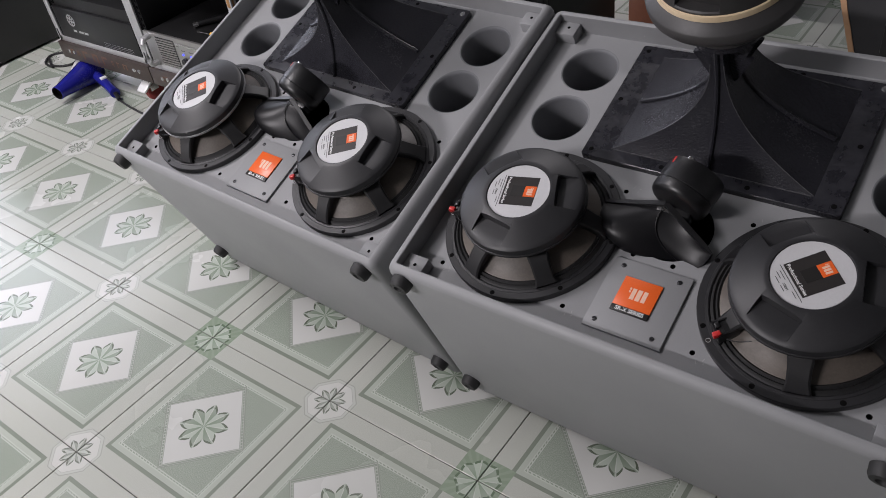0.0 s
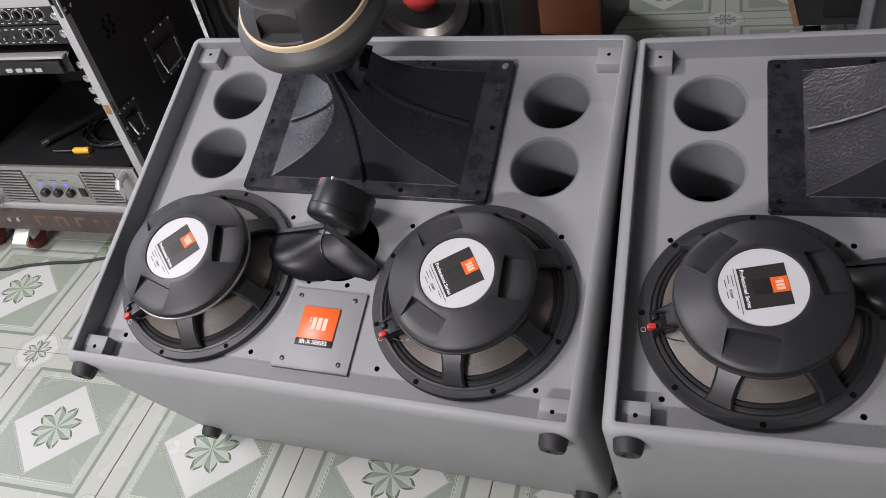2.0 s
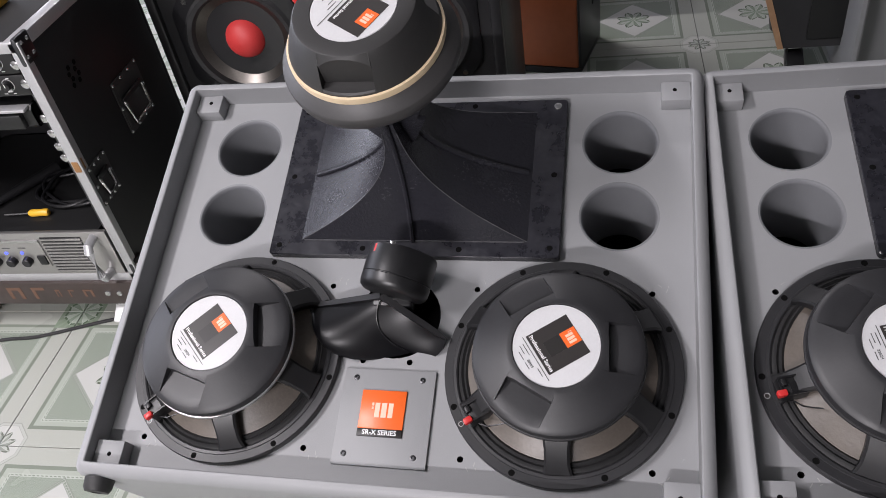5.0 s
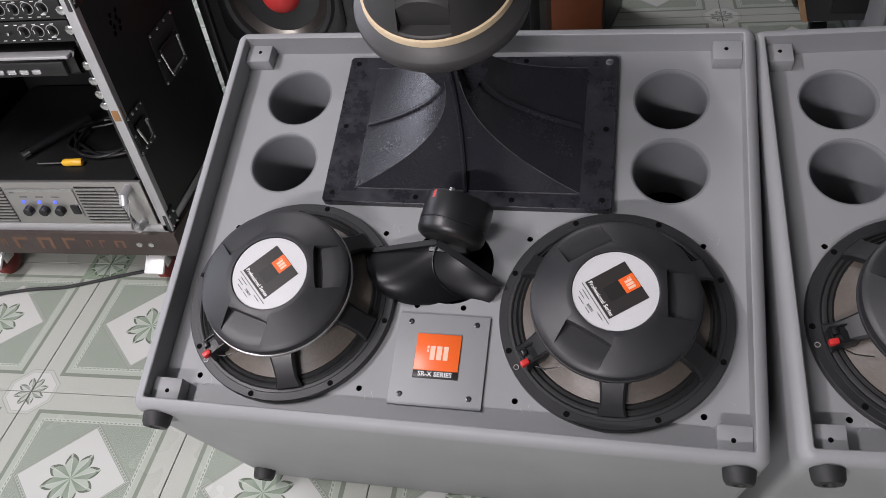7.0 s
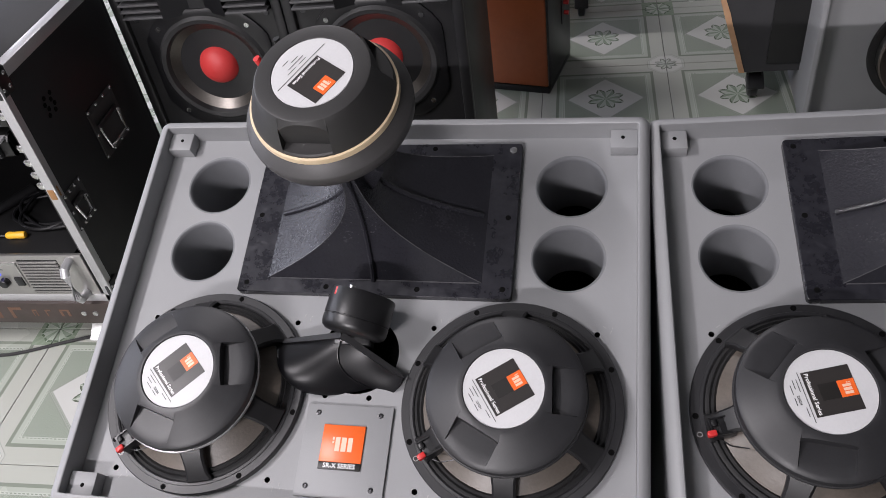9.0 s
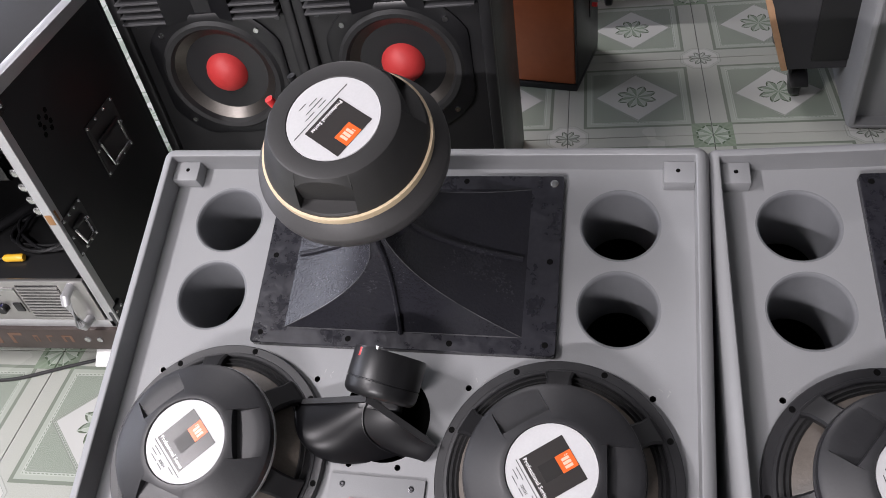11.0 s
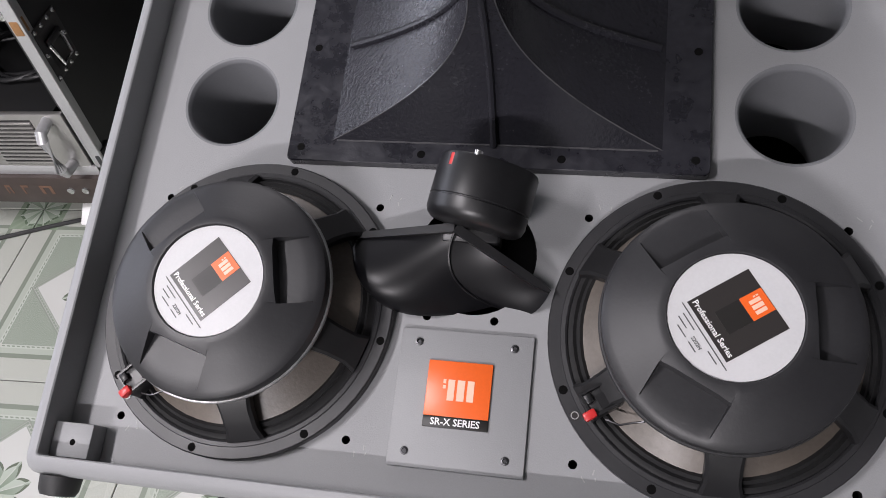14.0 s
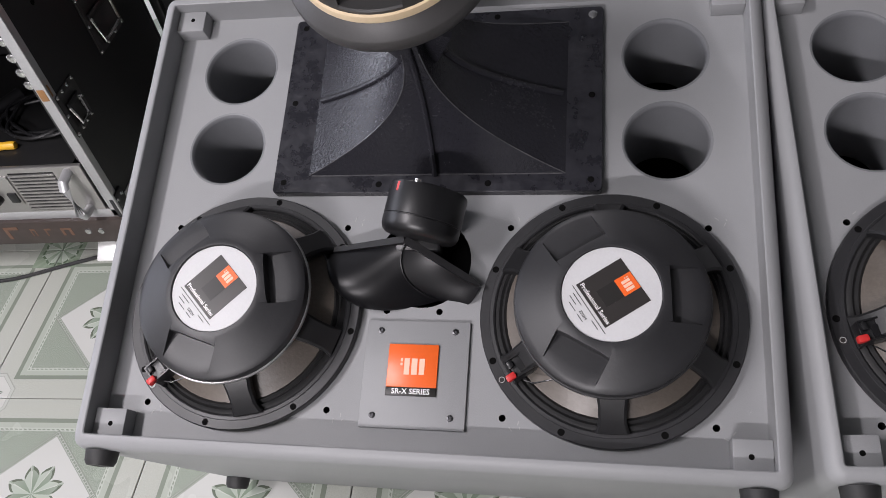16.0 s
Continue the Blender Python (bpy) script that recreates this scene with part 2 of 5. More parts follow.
def tile_print():
    m, tree, b = blank("printed_green_ceramic", 0.16)
    g = tree.nodes.new("ShaderNodeNewGeometry")
    s = tree.nodes.new("ShaderNodeSeparateXYZ")
    tree.links.new(g.outputs["Position"], s.inputs[0])
    x, y = Val(tree, s.outputs[0]) / TILE + 40.0, Val(tree, s.outputs[1]) / TILE + 40.0
    a, c = x.fr() - 0.5, y.fr() - 0.5
    aa, cc = a.ab(), c.ab()
    edge = aa.mx(cc) * -1.0 + 0.5
    fine, broad = noise_at(tree, 420, 2), noise_at(tree, 2.2, 4)
    for n in tree.nodes:
        if n.bl_idname == "ShaderNodeTexNoise":
            tree.links.new(g.outputs["Position"], n.inputs["Vector"])
    speck = (fine * 1.0).clamp(0.35, 0.68)
    green = mix(tree, speck, (0.245, 0.30, 0.245), (0.41, 0.455, 0.40))
    band = mix(tree, speck, (0.49, 0.51, 0.465), (0.56, 0.575, 0.535))
    col = green
    # stitched line and stripes near the tile's rim
    col = mix(tree, edge.lt(0.165), col, (0.47, 0.51, 0.455))
    stitch = edge.gt(0.163) * edge.lt(0.181)
    col = mix(tree, stitch, col, (0.56, 0.60, 0.545))
    col = mix(tree, edge.gt(0.169) * edge.lt(0.176) * ((x + y) * 40.0).fr().gt(0.4), col, (0.27, 0.31, 0.265))
    col = mix(tree, edge.lt(0.135), col, (0.225, 0.265, 0.22))
    col = mix(tree, edge.lt(0.112), col, band)
    # diamond with its flower
    dia = aa + cc
    col = mix(tree, dia.lt(0.326), col, (0.27, 0.30, 0.265))
    col = mix(tree, dia.lt(0.318), col, (0.47, 0.50, 0.455))
    col = mix(tree, dia.gt(0.302) * dia.lt(0.314) * ((x - y) * 34.0).fr().gt(0.35), col, (0.25, 0.29, 0.25))
    col = mix(tree, dia.lt(0.298), col, (0.34, 0.37, 0.335))
    col = mix(tree, dia.lt(0.292), col, (0.66, 0.665, 0.65))

    def flower(u, v, size, deep, pale, line, base, round_=0.30, rim=0.86):
        """Eight faceted petals, each with a lit and a shaded half and dark strokes round its tip."""
        r = (u * u + v * v).op("SQRT")
        th = v.op("ARCTAN2", u)
        facet = (th * (8.0 / 6.28318) + 8.0).fr()
        petal = ((facet - 0.5).ab() * -2.0 + 1.0).op("POWER", 0.75)
        reach = r / ((petal * round_ + (1.0 - round_)) * size)
        tone = mix(tree, facet.gt(0.5), deep, pale)
        tone = mix(tree, (r / size).clamp(0.2, 1.0) * 0.38, tone, (0.56, 0.595, 0.55))
        tone = mix(tree, (facet - 0.5).ab().lt(0.035) * reach.lt(0.8), tone, (0.60, 0.63, 0.58))
        tone = mix(tree, reach.gt(rim) * (facet - 0.5).ab().gt(0.06) * (facet - 0.5).ab().lt(0.42), tone, line)
        return mix(tree, reach.lt(1.0), base, tone)

    col = flower(a, c, 0.152, (0.22, 0.29, 0.22), (0.47, 0.53, 0.46), (0.11, 0.14, 0.105), col, 0.40, 0.87)
    # rosettes on the corners: green squares and pale octagons by turns
    u, v = (x + 0.5).fr() - 0.5, (y + 0.5).fr() - 0.5
    ua, va = u.ab(), v.ab()
    even = (x * 0.5 + 0.25).fr().lt(0.5) * (y * 0.5 + 0.25).fr().lt(0.5)
    odd = even * -1.0 + 1.0
    octa = ua.mx(va).mx((ua + va) * 0.72)
    ray = ((v.op("ARCTAN2", u)) * 24.0).op("SINE").gt(0.3)
    col = mix(tree, (ua.mx(va)).lt(0.138) * even, col, mix(tree, ray * 0.35, (0.25, 0.33, 0.24), (0.36, 0.43, 0.35)))
    col = mix(tree, octa.lt(0.150) * odd, col, (0.40, 0.42, 0.39))
    col = mix(tree, octa.lt(0.144) * odd, col, (0.56, 0.58, 0.545))
    col = mix(tree, octa.lt(0.130) * odd, col, (0.42, 0.44, 0.41))
    col = mix(tree, octa.lt(0.127) * odd, col, (0.66, 0.67, 0.645))
    pale_rosette = flower(u, v, 0.098, (0.30, 0.33, 0.30), (0.55, 0.58, 0.54), (0.17, 0.19, 0.165), col, 0.52, 0.80)
    green_rosette = flower(u, v, 0.122, (0.25, 0.34, 0.25), (0.48, 0.56, 0.47), (0.10, 0.16, 0.10), col, 0.14, 0.88)
    col = mix(tree, even, pale_rosette, green_rosette)
    # wear
    col = mix(tree, (broad * 1.0).clamp(0.3, 0.8) * 0.22, col, (0.50, 0.53, 0.47))
    col = mix(tree, 0.17, col, (0.05, 0.04, 0.0))
    tree.links.new(col, b.inputs["Base Color"])
    tree.links.new((broad * 0.25 + 0.12).sock, b.inputs["Roughness"])
    bump(tree, b, broad, 0.12, 0.002)
    return m


TILE_PRINT = tile_print()
GROUT = worn("grey_grout", (0.13, 0.13, 0.12), (0.09, 0.09, 0.085), 0.8, 0, 300, 8, 0.0005)
X0, X1, Y0, Y1 = -3.2, 3.6, -3.6, 4.4
floor = tagged(part("floor", box(X0, X1, Y0, Y1, -0.1, -0.003), GROUT), "floor of green printed ceramic tiles with rosettes", "floor", kind="structure")
WALL = worn("dull_wall_paint", (0.22, 0.22, 0.22), (0.18, 0.18, 0.18), 0.7, 0, 200, 2, 0.0006)
for nm, d in (("wall_north", (X0, X1, Y1, Y1 + 0.12, 0, 3)), ("wall_south", (X0, X1, Y0 - 0.12, Y0, 0, 3)), ("wall_east", (X1, X1 + 0.12, Y0 - 0.12, Y1 + 0.12, 0, 3))):
    tagged(part(nm, box(*d), WALL), "plain dull painted wall", "wall", kind="structure")
tagged(part("ceiling", box(X0 - 0.12, X1 + 0.12, Y0 - 0.12, Y1 + 0.12, 3.0, 3.12), WALL), "plain dull ceiling", "ceiling", kind="structure")

# west wall with an open doorway that lets daylight in
DY0, DY1, DZ = 0.1, 1.9, 2.2
ww = box(X0 - 0.12, X0, Y0 - 0.12, DY0, 0, 3)
WY0, WY1, WZ0, WZ1 = 2.35, 3.95, 0.70, 2.20
box(X0 - 0.12, X0, DY1, WY0, 0, 3, bm=ww)
box(X0 - 0.12, X0, WY1, Y1 + 0.12, 0, 3, bm=ww)
box(X0 - 0.12, X0, WY0, WY1, 0, WZ0, bm=ww)
box(X0 - 0.12, X0, WY0, WY1, WZ1, 3, bm=ww)
box(X0 - 0.12, X0, DY0, DY1, DZ, 3, bm=ww)
tagged(part("wall_west", ww, WALL, None, "", 0), "plain dull painted wall with a doorway and a window", "wall", kind="structure")
dayl = bpy.data.lights.new("doorway_daylight", "AREA")
dayl.shape, dayl.size, dayl.size_y, dayl.energy, dayl.color = "RECTANGLE", DY1 - DY0, DZ, 62, (0.84, 0.86, 1.0)
winl = bpy.data.lights.new("window_daylight", "AREA")
winl.shape, winl.size, winl.size_y, winl.energy, winl.color = "RECTANGLE", WY1 - WY0, WZ1 - WZ0, 46, (0.84, 0.86, 1.0)
new("window_daylight", winl).matrix_world = look((X0 - 0.06, (WY0 + WY1) / 2, (WZ0 + WZ1) / 2), (X0 + 1, (WY0 + WY1) / 2, (WZ0 + WZ1) / 2))
new("doorway_daylight", dayl).matrix_world = look((X0 - 0.06, (DY0 + DY1) / 2, DZ / 2), (X0 + 1, (DY0 + DY1) / 2, DZ / 2))

# ---- lamps: fluorescent fittings out of view ----
def tube_light(m, watts, label, length=1.2, colour=(1.0, 0.945, 0.985)):
    t = thing("fluorescent_light", m, label, "light fitting", "room lights")
    part("housing", box(-length / 2 - 0.03, length / 2 + 0.03, -0.03, 0.03, 0.0, 0.04, 0.006), WHITE_PRINT, t)
    d = bpy.data.lights.new("tube_lamp", "AREA")
    d.shape, d.size, d.size_y, d.energy, d.color = "RECTANGLE", length, 0.05, watts, colour
    o = new("tube_lamp", d)
    o.parent = t
    o.matrix_parent_inverse = Matrix.Identity(4)
    o.location = (0, 0, -0.01)
    return t


tube_light(pose(-1.55, -0.75, 2.96, 0, 0, 90), 82, "white fluorescent tube fitting on the ceiling")
tube_light(pose(-0.9, -3.555, 2.30, 90, 0, 0), 132, "white fluorescent tube fitting on the wall")
tube_light(pose(-0.7, 2.9, 2.96, 0, 0, 0), 36, "white fluorescent tube fitting on the ceiling")

# ---- loudspeaker cabinets lying on their backs, tilted up on a block ----
CAB = pose(0.2188, 0.5295, 0.1624, 21.55, -0.04, -2.36)
CAB_B = pose(1.0645, 0.5055, 0.1600, 19.17, -0.8, 0.30)
BX0, BX1, BY0, BY1 = -0.4245, 0.4125, -0.346, 0.311
ZB, ZT, ZF = -0.036, 0.453, 0.411
PORTS = [(-0.305, 0.203), (-0.305, 0.077), (0.294, 0.203), (0.294, 0.077)]
PORT_R = 0.0515
INSERTS = [(x, y) for x in (-0.353, -0.114, 0.101, 0.340) for y in (-0.043, -0.281)] + [(-0.050, -0.1545), (0.017, -0.1545)]
TW_HOLE = (-0.008, -0.089, 0.061)


def shell_mesh():
    def ring(inset, z, r):
        return round_rect(BX0 + inset, BX1 - inset, BY0 + inset, BY1 - inset, r, z, 4)

    return loft([ring(0.012, ZB, 0.006), ring(0.0035, ZB + 0.0035, 0.014), ring(0, ZB + 0.012, 0.016), ring(0, ZT - 0.016, 0.016),
                 ring(0.0012, ZT - 0.0098, 0.0158), ring(0.0045, ZT - 0.0045, 0.0145), ring(0.0095, ZT - 0.0012, 0.0105), ring(0.0135, ZT, 0.006), ring(0.0165, ZT - 0.0002, 0.004), ring(0.0178, ZT - 0.0014, 0.003), ring(0.018, ZF - 0.02, 0.003)], True)


def cabinet(m, label):
    cab = thing("speaker_cabinet", m, label, "speaker cabinet", "matching grey speaker cabinets")
    part("shell", shell_mesh(), GREY_PAINT, cab, "grey textured wooden shell with rounded rim")
    e = 0.0178
    outer = [(BX0 + e, BY0 + e), (BX1 - e, BY0 + e), (BX1 - e, BY1 - e), (BX0 + e, BY1 - e)]
    circles = [(x, y, PORT_R + 0.005, 48) for x, y in PORTS] + [(*TW_HOLE, 40)] + [(x, y, 0.0042, 10) for x, y in INSERTS]
    part("baffle", holed(outer, circles, ZF), GREY_PAINT, cab, "grey painted front baffle", 0)
    for x, y in PORTS:
        prof = [(PORT_R + 0.005, ZF), (PORT_R + 0.0025, ZF - 0.0006), (PORT_R + 0.0006, ZF - 0.003), (PORT_R, ZF - 0.007), (PORT_R, ZF - 0.155), (PORT_R + 0.005, ZF - 0.155)]
        port = part("port", lathe(prof, 48, Matrix.Translation((x, y, 0))), PORT_SHADED_GREY, cab, "round grey bass port")
        # closed chamber behind the tube, its shade painted in as black
        part("port_end", lathe([(PORT_R + 0.005, ZF - 0.155), (PORT_R + 0.009, ZF - 0.16), (PORT_R + 0.009, ZF - 0.36), (0.0, ZF - 0.36)], 40, Matrix.Translation((x, y, 0))), HOLE_SHADE, port)
    x, y, r = TW_HOLE
    # chamber under the opening, darkened by colour instead of by depth
    part("tweeter_opening", lathe([(r, ZF), (r, ZF - 0.018), (r + 0.03, ZF - 0.02), (r + 0.03, ZF - 0.12), (0, ZF - 0.12)], 40, Matrix.Translation((x, y, 0))), HOLE_SHADE, cab, "dark round opening")
    for x, y in INSERTS:
        part("threaded_insert", lathe([(0.0042, ZF), (0.0038, ZF - 0.012), (0, ZF - 0.012)], 10, Matrix.Translation((x, y, 0))), HOLE_SHADE, cab, "dark screw hole")
    # scratches by the screw holes
    for k, (x, y) in enumerate(INSERTS[:8]):
        up = 1 if y > -0.1 else -1
        for dx, dy, ln, a in ((0.010, 0.012 * up, 0.006, 40 + 17 * k), (0.019, 0.005 * up, 0.005, 130 - 11 * k), (0.021, 0.011 * up, 0.003, 20 * k)):
            part("paint_scratch", box(-ln / 2, ln / 2, -0.0005, 0.0004 + 0.0003 * (k % 2), ZF, ZF + 0.0003, m=pose(x + dx, y + dy, 0, 0, 0, a)), SCRATCH, cab, "", 0)
    # grille blocks in the corners
    for cx, cy, sx, sy in ((BX0 + 0.018, BY0 + 0.018, 1, 1), (BX1 - 0.018, BY0 + 0.018, -1, 1), (BX0 + 0.018, BY1 - 0.018, 1, -1), (BX1 - 0.018, BY1 - 0.018, -1, -1)):
        xs, ys = sorted((cx, cx + sx * 0.042)), sorted((cy, cy + sy * 0.034))
        blk = part("corner_block", box(*xs, *ys, ZF, ZF + 0.024, 0.0015), GREY_PAINT, cab, "small grey wooden corner block")
        part("screw_hole", lathe([(0.0032, 0), (0.0028, 0.0006), (0, 0.0006)], 10, Matrix.Translation((cx + sx * 0.023, cy + sy * 0.015, ZF + 0.024))), HOLE_SHADE, blk)
    for x in (-0.390, 0.378):
        for z in (0.429, 0.022):
            prof = [(0.0, 0), (0.0200, 0), (0.0188, 0.013), (0.0160, 0.018), (0.008, 0.019), (0.006, 0.014), (0, 0.014)]
            part("rubber_foot", lathe(prof, 24, Matrix.Translation((x, BY0, z - 0.0)) @ pose(0, 0, 0, 90)), RUBBER, cab, "round black rubber foot")
    # crossover cover plate with badge
    plate = part("cover_plate", box(-0.071, 0.058, -0.2995, -0.168, ZF, ZF + 0.005, 0.0012), GREY_PAINT, cab, "square grey metal cover plate")
    for x, y in ((-0.053, -0.181), (0.040, -0.181), (-0.055, -0.285), (0.040, -0.285)):
        part("screw", lathe([(0.0040, 0), (0.0038, 0.0012), (0.0022, 0.0016), (0.0018, 0.0004), (0, 0.0004)], 14, Matrix.Translation((x, y, ZF + 0.005))), DARK_STEEL, plate)
    bx0, bx1, by0, by1, zz = -0.0405, 0.0215, -0.2610, -0.1980, ZF + 0.005
    badge = part("badge", box(bx0, bx1, by0 + 0.0105, by1, zz, zz + 0.003, 0.0008), ORANGE, cab, "orange badge with pale mark")
    part("badge_strip", box(bx0, bx1, by0, by0 + 0.0103, zz, zz + 0.003, 0.0006), LABEL_BLACK, badge, "black strip under the badge")
    words("SR-X SERIES", 0.0092, pose((bx0 + bx1) / 2, by0 + 0.0052, zz + 0.0032), WHITE_PRINT, badge)
    mark((bx0 + bx1) / 2, (by0 + by1) / 2 + 0.004, zz + 0.003, 0.030, badge, PALE_PRINT)
    return cab


def mark(cx, cy, z, w, parent, material, m=None):
    """A plain pale mark of three blocks beside two dots."""
    m = m or Matrix.Identity(4)
    bm = bmesh.new()
    h = w * 0.66
    for x0, x1, y0, y1 in ((-0.5, -0.41, 0.3, 0.5), (-0.5, -0.41, 0.05, 0.22), (-0.34, -0.12, -0.5, 0.5), (-0.04, 0.2, -0.5, 0.5), (0.28, 0.5, -0.5, 0.5)):
        box(cx + x0 * w, cx + x1 * w, cy + y0 * h, cy + y1 * h, z, z + 0.0003, bm=bm)
    bmesh.ops.transform(bm, matrix=m, verts=bm.verts)
    return part("printed_mark", bm, material, parent, "", 0)


# ---- woofers, mounted with the motor outwards ----
def woofer_parts(phi, worn_rim=False, cover_turn=0.0):
    w = thing("woofer", Matrix.Identity(4), "black cast-frame woofer mounted back outwards, white round label", "woofer", "twelve inch woofers")
    # frame ring
    prof = [(0.1355, 0.001), (0.1548, 0.001), (0.1552, 0.003), (0.1548, 0.0112), (0.1536, 0.0125), (0.1432, 0.0125), (0.1424, 0.0135), (0.1385, 0.0138), (0.1365, 0.0125), (0.1345, 0.004)]
    part("frame_ring", lathe(prof + prof[:1], 72), MOTOR_BLACK, w, "black cast mounting ring")
    for k in range(8):
        a = radians(22.5 + 45 * k + phi)
        part("ring_hole", lathe([(0.0042, 0), (0.0039, 0.0004), (0, 0.0004)], 12, Matrix.Translation((0.1486 * math.cos(a), 0.1486 * math.sin(a), 0.0125))), HOLE_SHADE, w)
    # cone and surround
    part("cone", lathe([(0.055, 0.049), (0.080, 0.038), (0.105, 0.026), (0.122, 0.0165), (0.1235, 0.0160)], 60), PAPER_CONE, w, "grey-brown paper cone seen from behind")
    part("surround", lathe([(0.122, 0.0165), (0.125, 0.019), (0.128, 0.0145), (0.131, 0.0175), (0.134, 0.012), (0.138, 0.010)], 60), RUBBER, w)
    # arms
    for k in range(6):
        a = 30 + 60 * k + phi
        secs = []
        for r, z, hw, th in ((0.084, 0.0570, 0.020, 0.008), (0.098, 0.0500, 0.0175, 0.008), (0.113, 0.0395, 0.0155, 0.008), (0.128, 0.0265, 0.0155, 0.008), (0.1375, 0.0165, 0.019, 0.006)):
            secs.append([Vector((r - 0.003, -hw, z - th)), Vector((r, -hw, z)), Vector((r + 0.001, -hw + 0.003, z + 0.0025)), Vector((r + 0.001, hw - 0.003, z + 0.0025)), Vector((r, hw, z)), Vector((r - 0.003, hw, z - th))])
        bm = loft(secs, True, True)
        bmesh.ops.transform(bm, matrix=pose(0, 0, 0, 0, 0, a), verts=bm.verts)
        part("frame_arm", bm, BLACK_CAST, w, "", 40)
    # motor cover with three pockets
    cone_side = [(0.0535, 0.0985), (0.0545, 0.1010), (0.0585, 0.1010), (0.0625, 0.0999), (0.0720, 0.0960), (0.0860, 0.0902), (0.0985, 0.0848), (0.1038, 0.0823), (0.1060, 0.0802),
                 (0.1066, 0.0780), (0.1068, 0.0690)]
    motor = part("motor_cover", pocketed(cone_side, 0.0857, 0.0625, [phi + cover_turn + k for k in (1, 121, 241)], 0.031, 3, 6), MOTOR_BLACK, w, "satin black motor cover with three pockets", 26)
    part("rim_lip", lathe([(0.1066, 0.0692), (0.1080, 0.0690), (0.1086, 0.0682), (0.1086, 0.0652), (0.1076, 0.0640), (0.1035, 0.0622), (0.0940, 0.0560), (0.0860, 0.0480), (0.0580, 0.0480)], 72), RUBBED_RIM if worn_rim else MOTOR_BLACK, motor, "thin lip round the motor cover")
    lab = part("label", lathe([(0.0535, 0.0975), (0.0530, 0.0990), (0, 0.0990)], 48), LABEL_WHITE, motor, "round white paper label")
    t = pose(0, 0, 0, 0, 0, phi - 57.5)
    part("label_panel", box(-0.0285, 0.0285, -0.0265, 0.0305, 0.0990, 0.0993, m=t), LABEL_GREY, lab, "", 0)
    part("label_square", box(-0.0105, 0.0105, -0.0125, 0.0095, 0.0993, 0.0995, m=t), LABEL_BLACK, lab, "", 0)
    part("label_mark", box(-0.0105, 0.0105, 0.0100, 0.0300, 0.0993, 0.0996, m=t), ORANGE, lab, "orange square mark", 0)
    mark(0, 0.020, 0.0996, 0.015, lab, PALE_PRINT, t)
    words("Professional Series", 0.0070, t @ pose(0, -0.0210, 0.0994), WHITE_PRINT, lab)
    words("2202H", 0.0044, t @ pose(0.004, -0.0385, 0.0992), INK, lab)
    bm = bmesh.new()
    for x0, x1, y in ((-0.030, 0.034, -0.0300), (-0.022, -0.006, -0.0340), (0.014, 0.026, -0.0340), (-0.022, -0.010, -0.0385), (-0.016, -0.004, -0.0430), (0.0, 0.010, -0.0430)):
        box(x0, x1, y - 0.0005, y + 0.0005, 0.0990, 0.0992, bm=bm, m=t)
    part("small_print", bm, INK, lab, "", 0)
    # terminal block
    tm = pose(0, 0, 0, 0, 0, phi - 147)
    term = part("terminal_block", box(0.106, 0.138, -0.0135, 0.0115, 0.018, 0.038, 0.002, m=tm), BLACK_CAST, w, "black terminal block")
    for x0, x1, y0, y1 in ((0.1065, 0.1085, -0.013, 0.011), (0.1355, 0.1375, -0.013, 0.011), (0.1085, 0.1355, -0.013, -0.011), (0.1085, 0.1355, 0.009, 0.011)):
        part("terminal_rim", box(x0, x1, y0, y1, 0.038, 0.0405, m=tm), GLOSS_BLACK, term)
    part("terminal_plate", box(0.112, 0.126, -0.0075, 0.0055, 0.038, 0.0388, m=tm @ pose(0, 0, 0, 0, 0, 1)), GLOSS_BLACK, term)
    part("red_terminal", box(0.132, 0.144, 0.003, 0.0110, 0.034, 0.0440, 0.002, m=tm), RED, term, "red push terminal")
    part("black_terminal", box(0.128, 0.1355, -0.0105, -0.001, 0.038, 0.0430, 0.002, m=tm), GLOSS_BLACK, term)
    part("sticker", lathe([(0.0046, 0), (0.0044, 0.0004), (0.0034, 0.0004), (0.0033, 0.0002), (0, 0.0002)], 20, tm @ Matrix.Translation((0.1485, -0.002, 0.0126))), LABEL_GREY, w, "small round inspection sticker")
    part("sticker_ring", lathe([(0.0036, 0), (0.0036, 0.0008), (0.0029, 0.0008), (0.0029, 0)], 20, tm @ Matrix.Translation((0.1485, -0.002, 0.0126))), PALE_GREY, w)
    part("lead_wire", tube([tm @ Vector(p) for p in ((0.128, 0.016, 0.034), (0.120, 0.026, 0.038), (0.108, 0.030, 0.036), (0.100, 0.034, 0.040))], 0.0009, 6), DARK_STEEL, w, "braided lead wire")
    return w


def place(w, m):
    w.matrix_world = m
    return w


# ---- constant directivity horns ----
HX0, HX1, HY0, HY1 = -0.2225, 0.2140, 0.0025, 0.2755


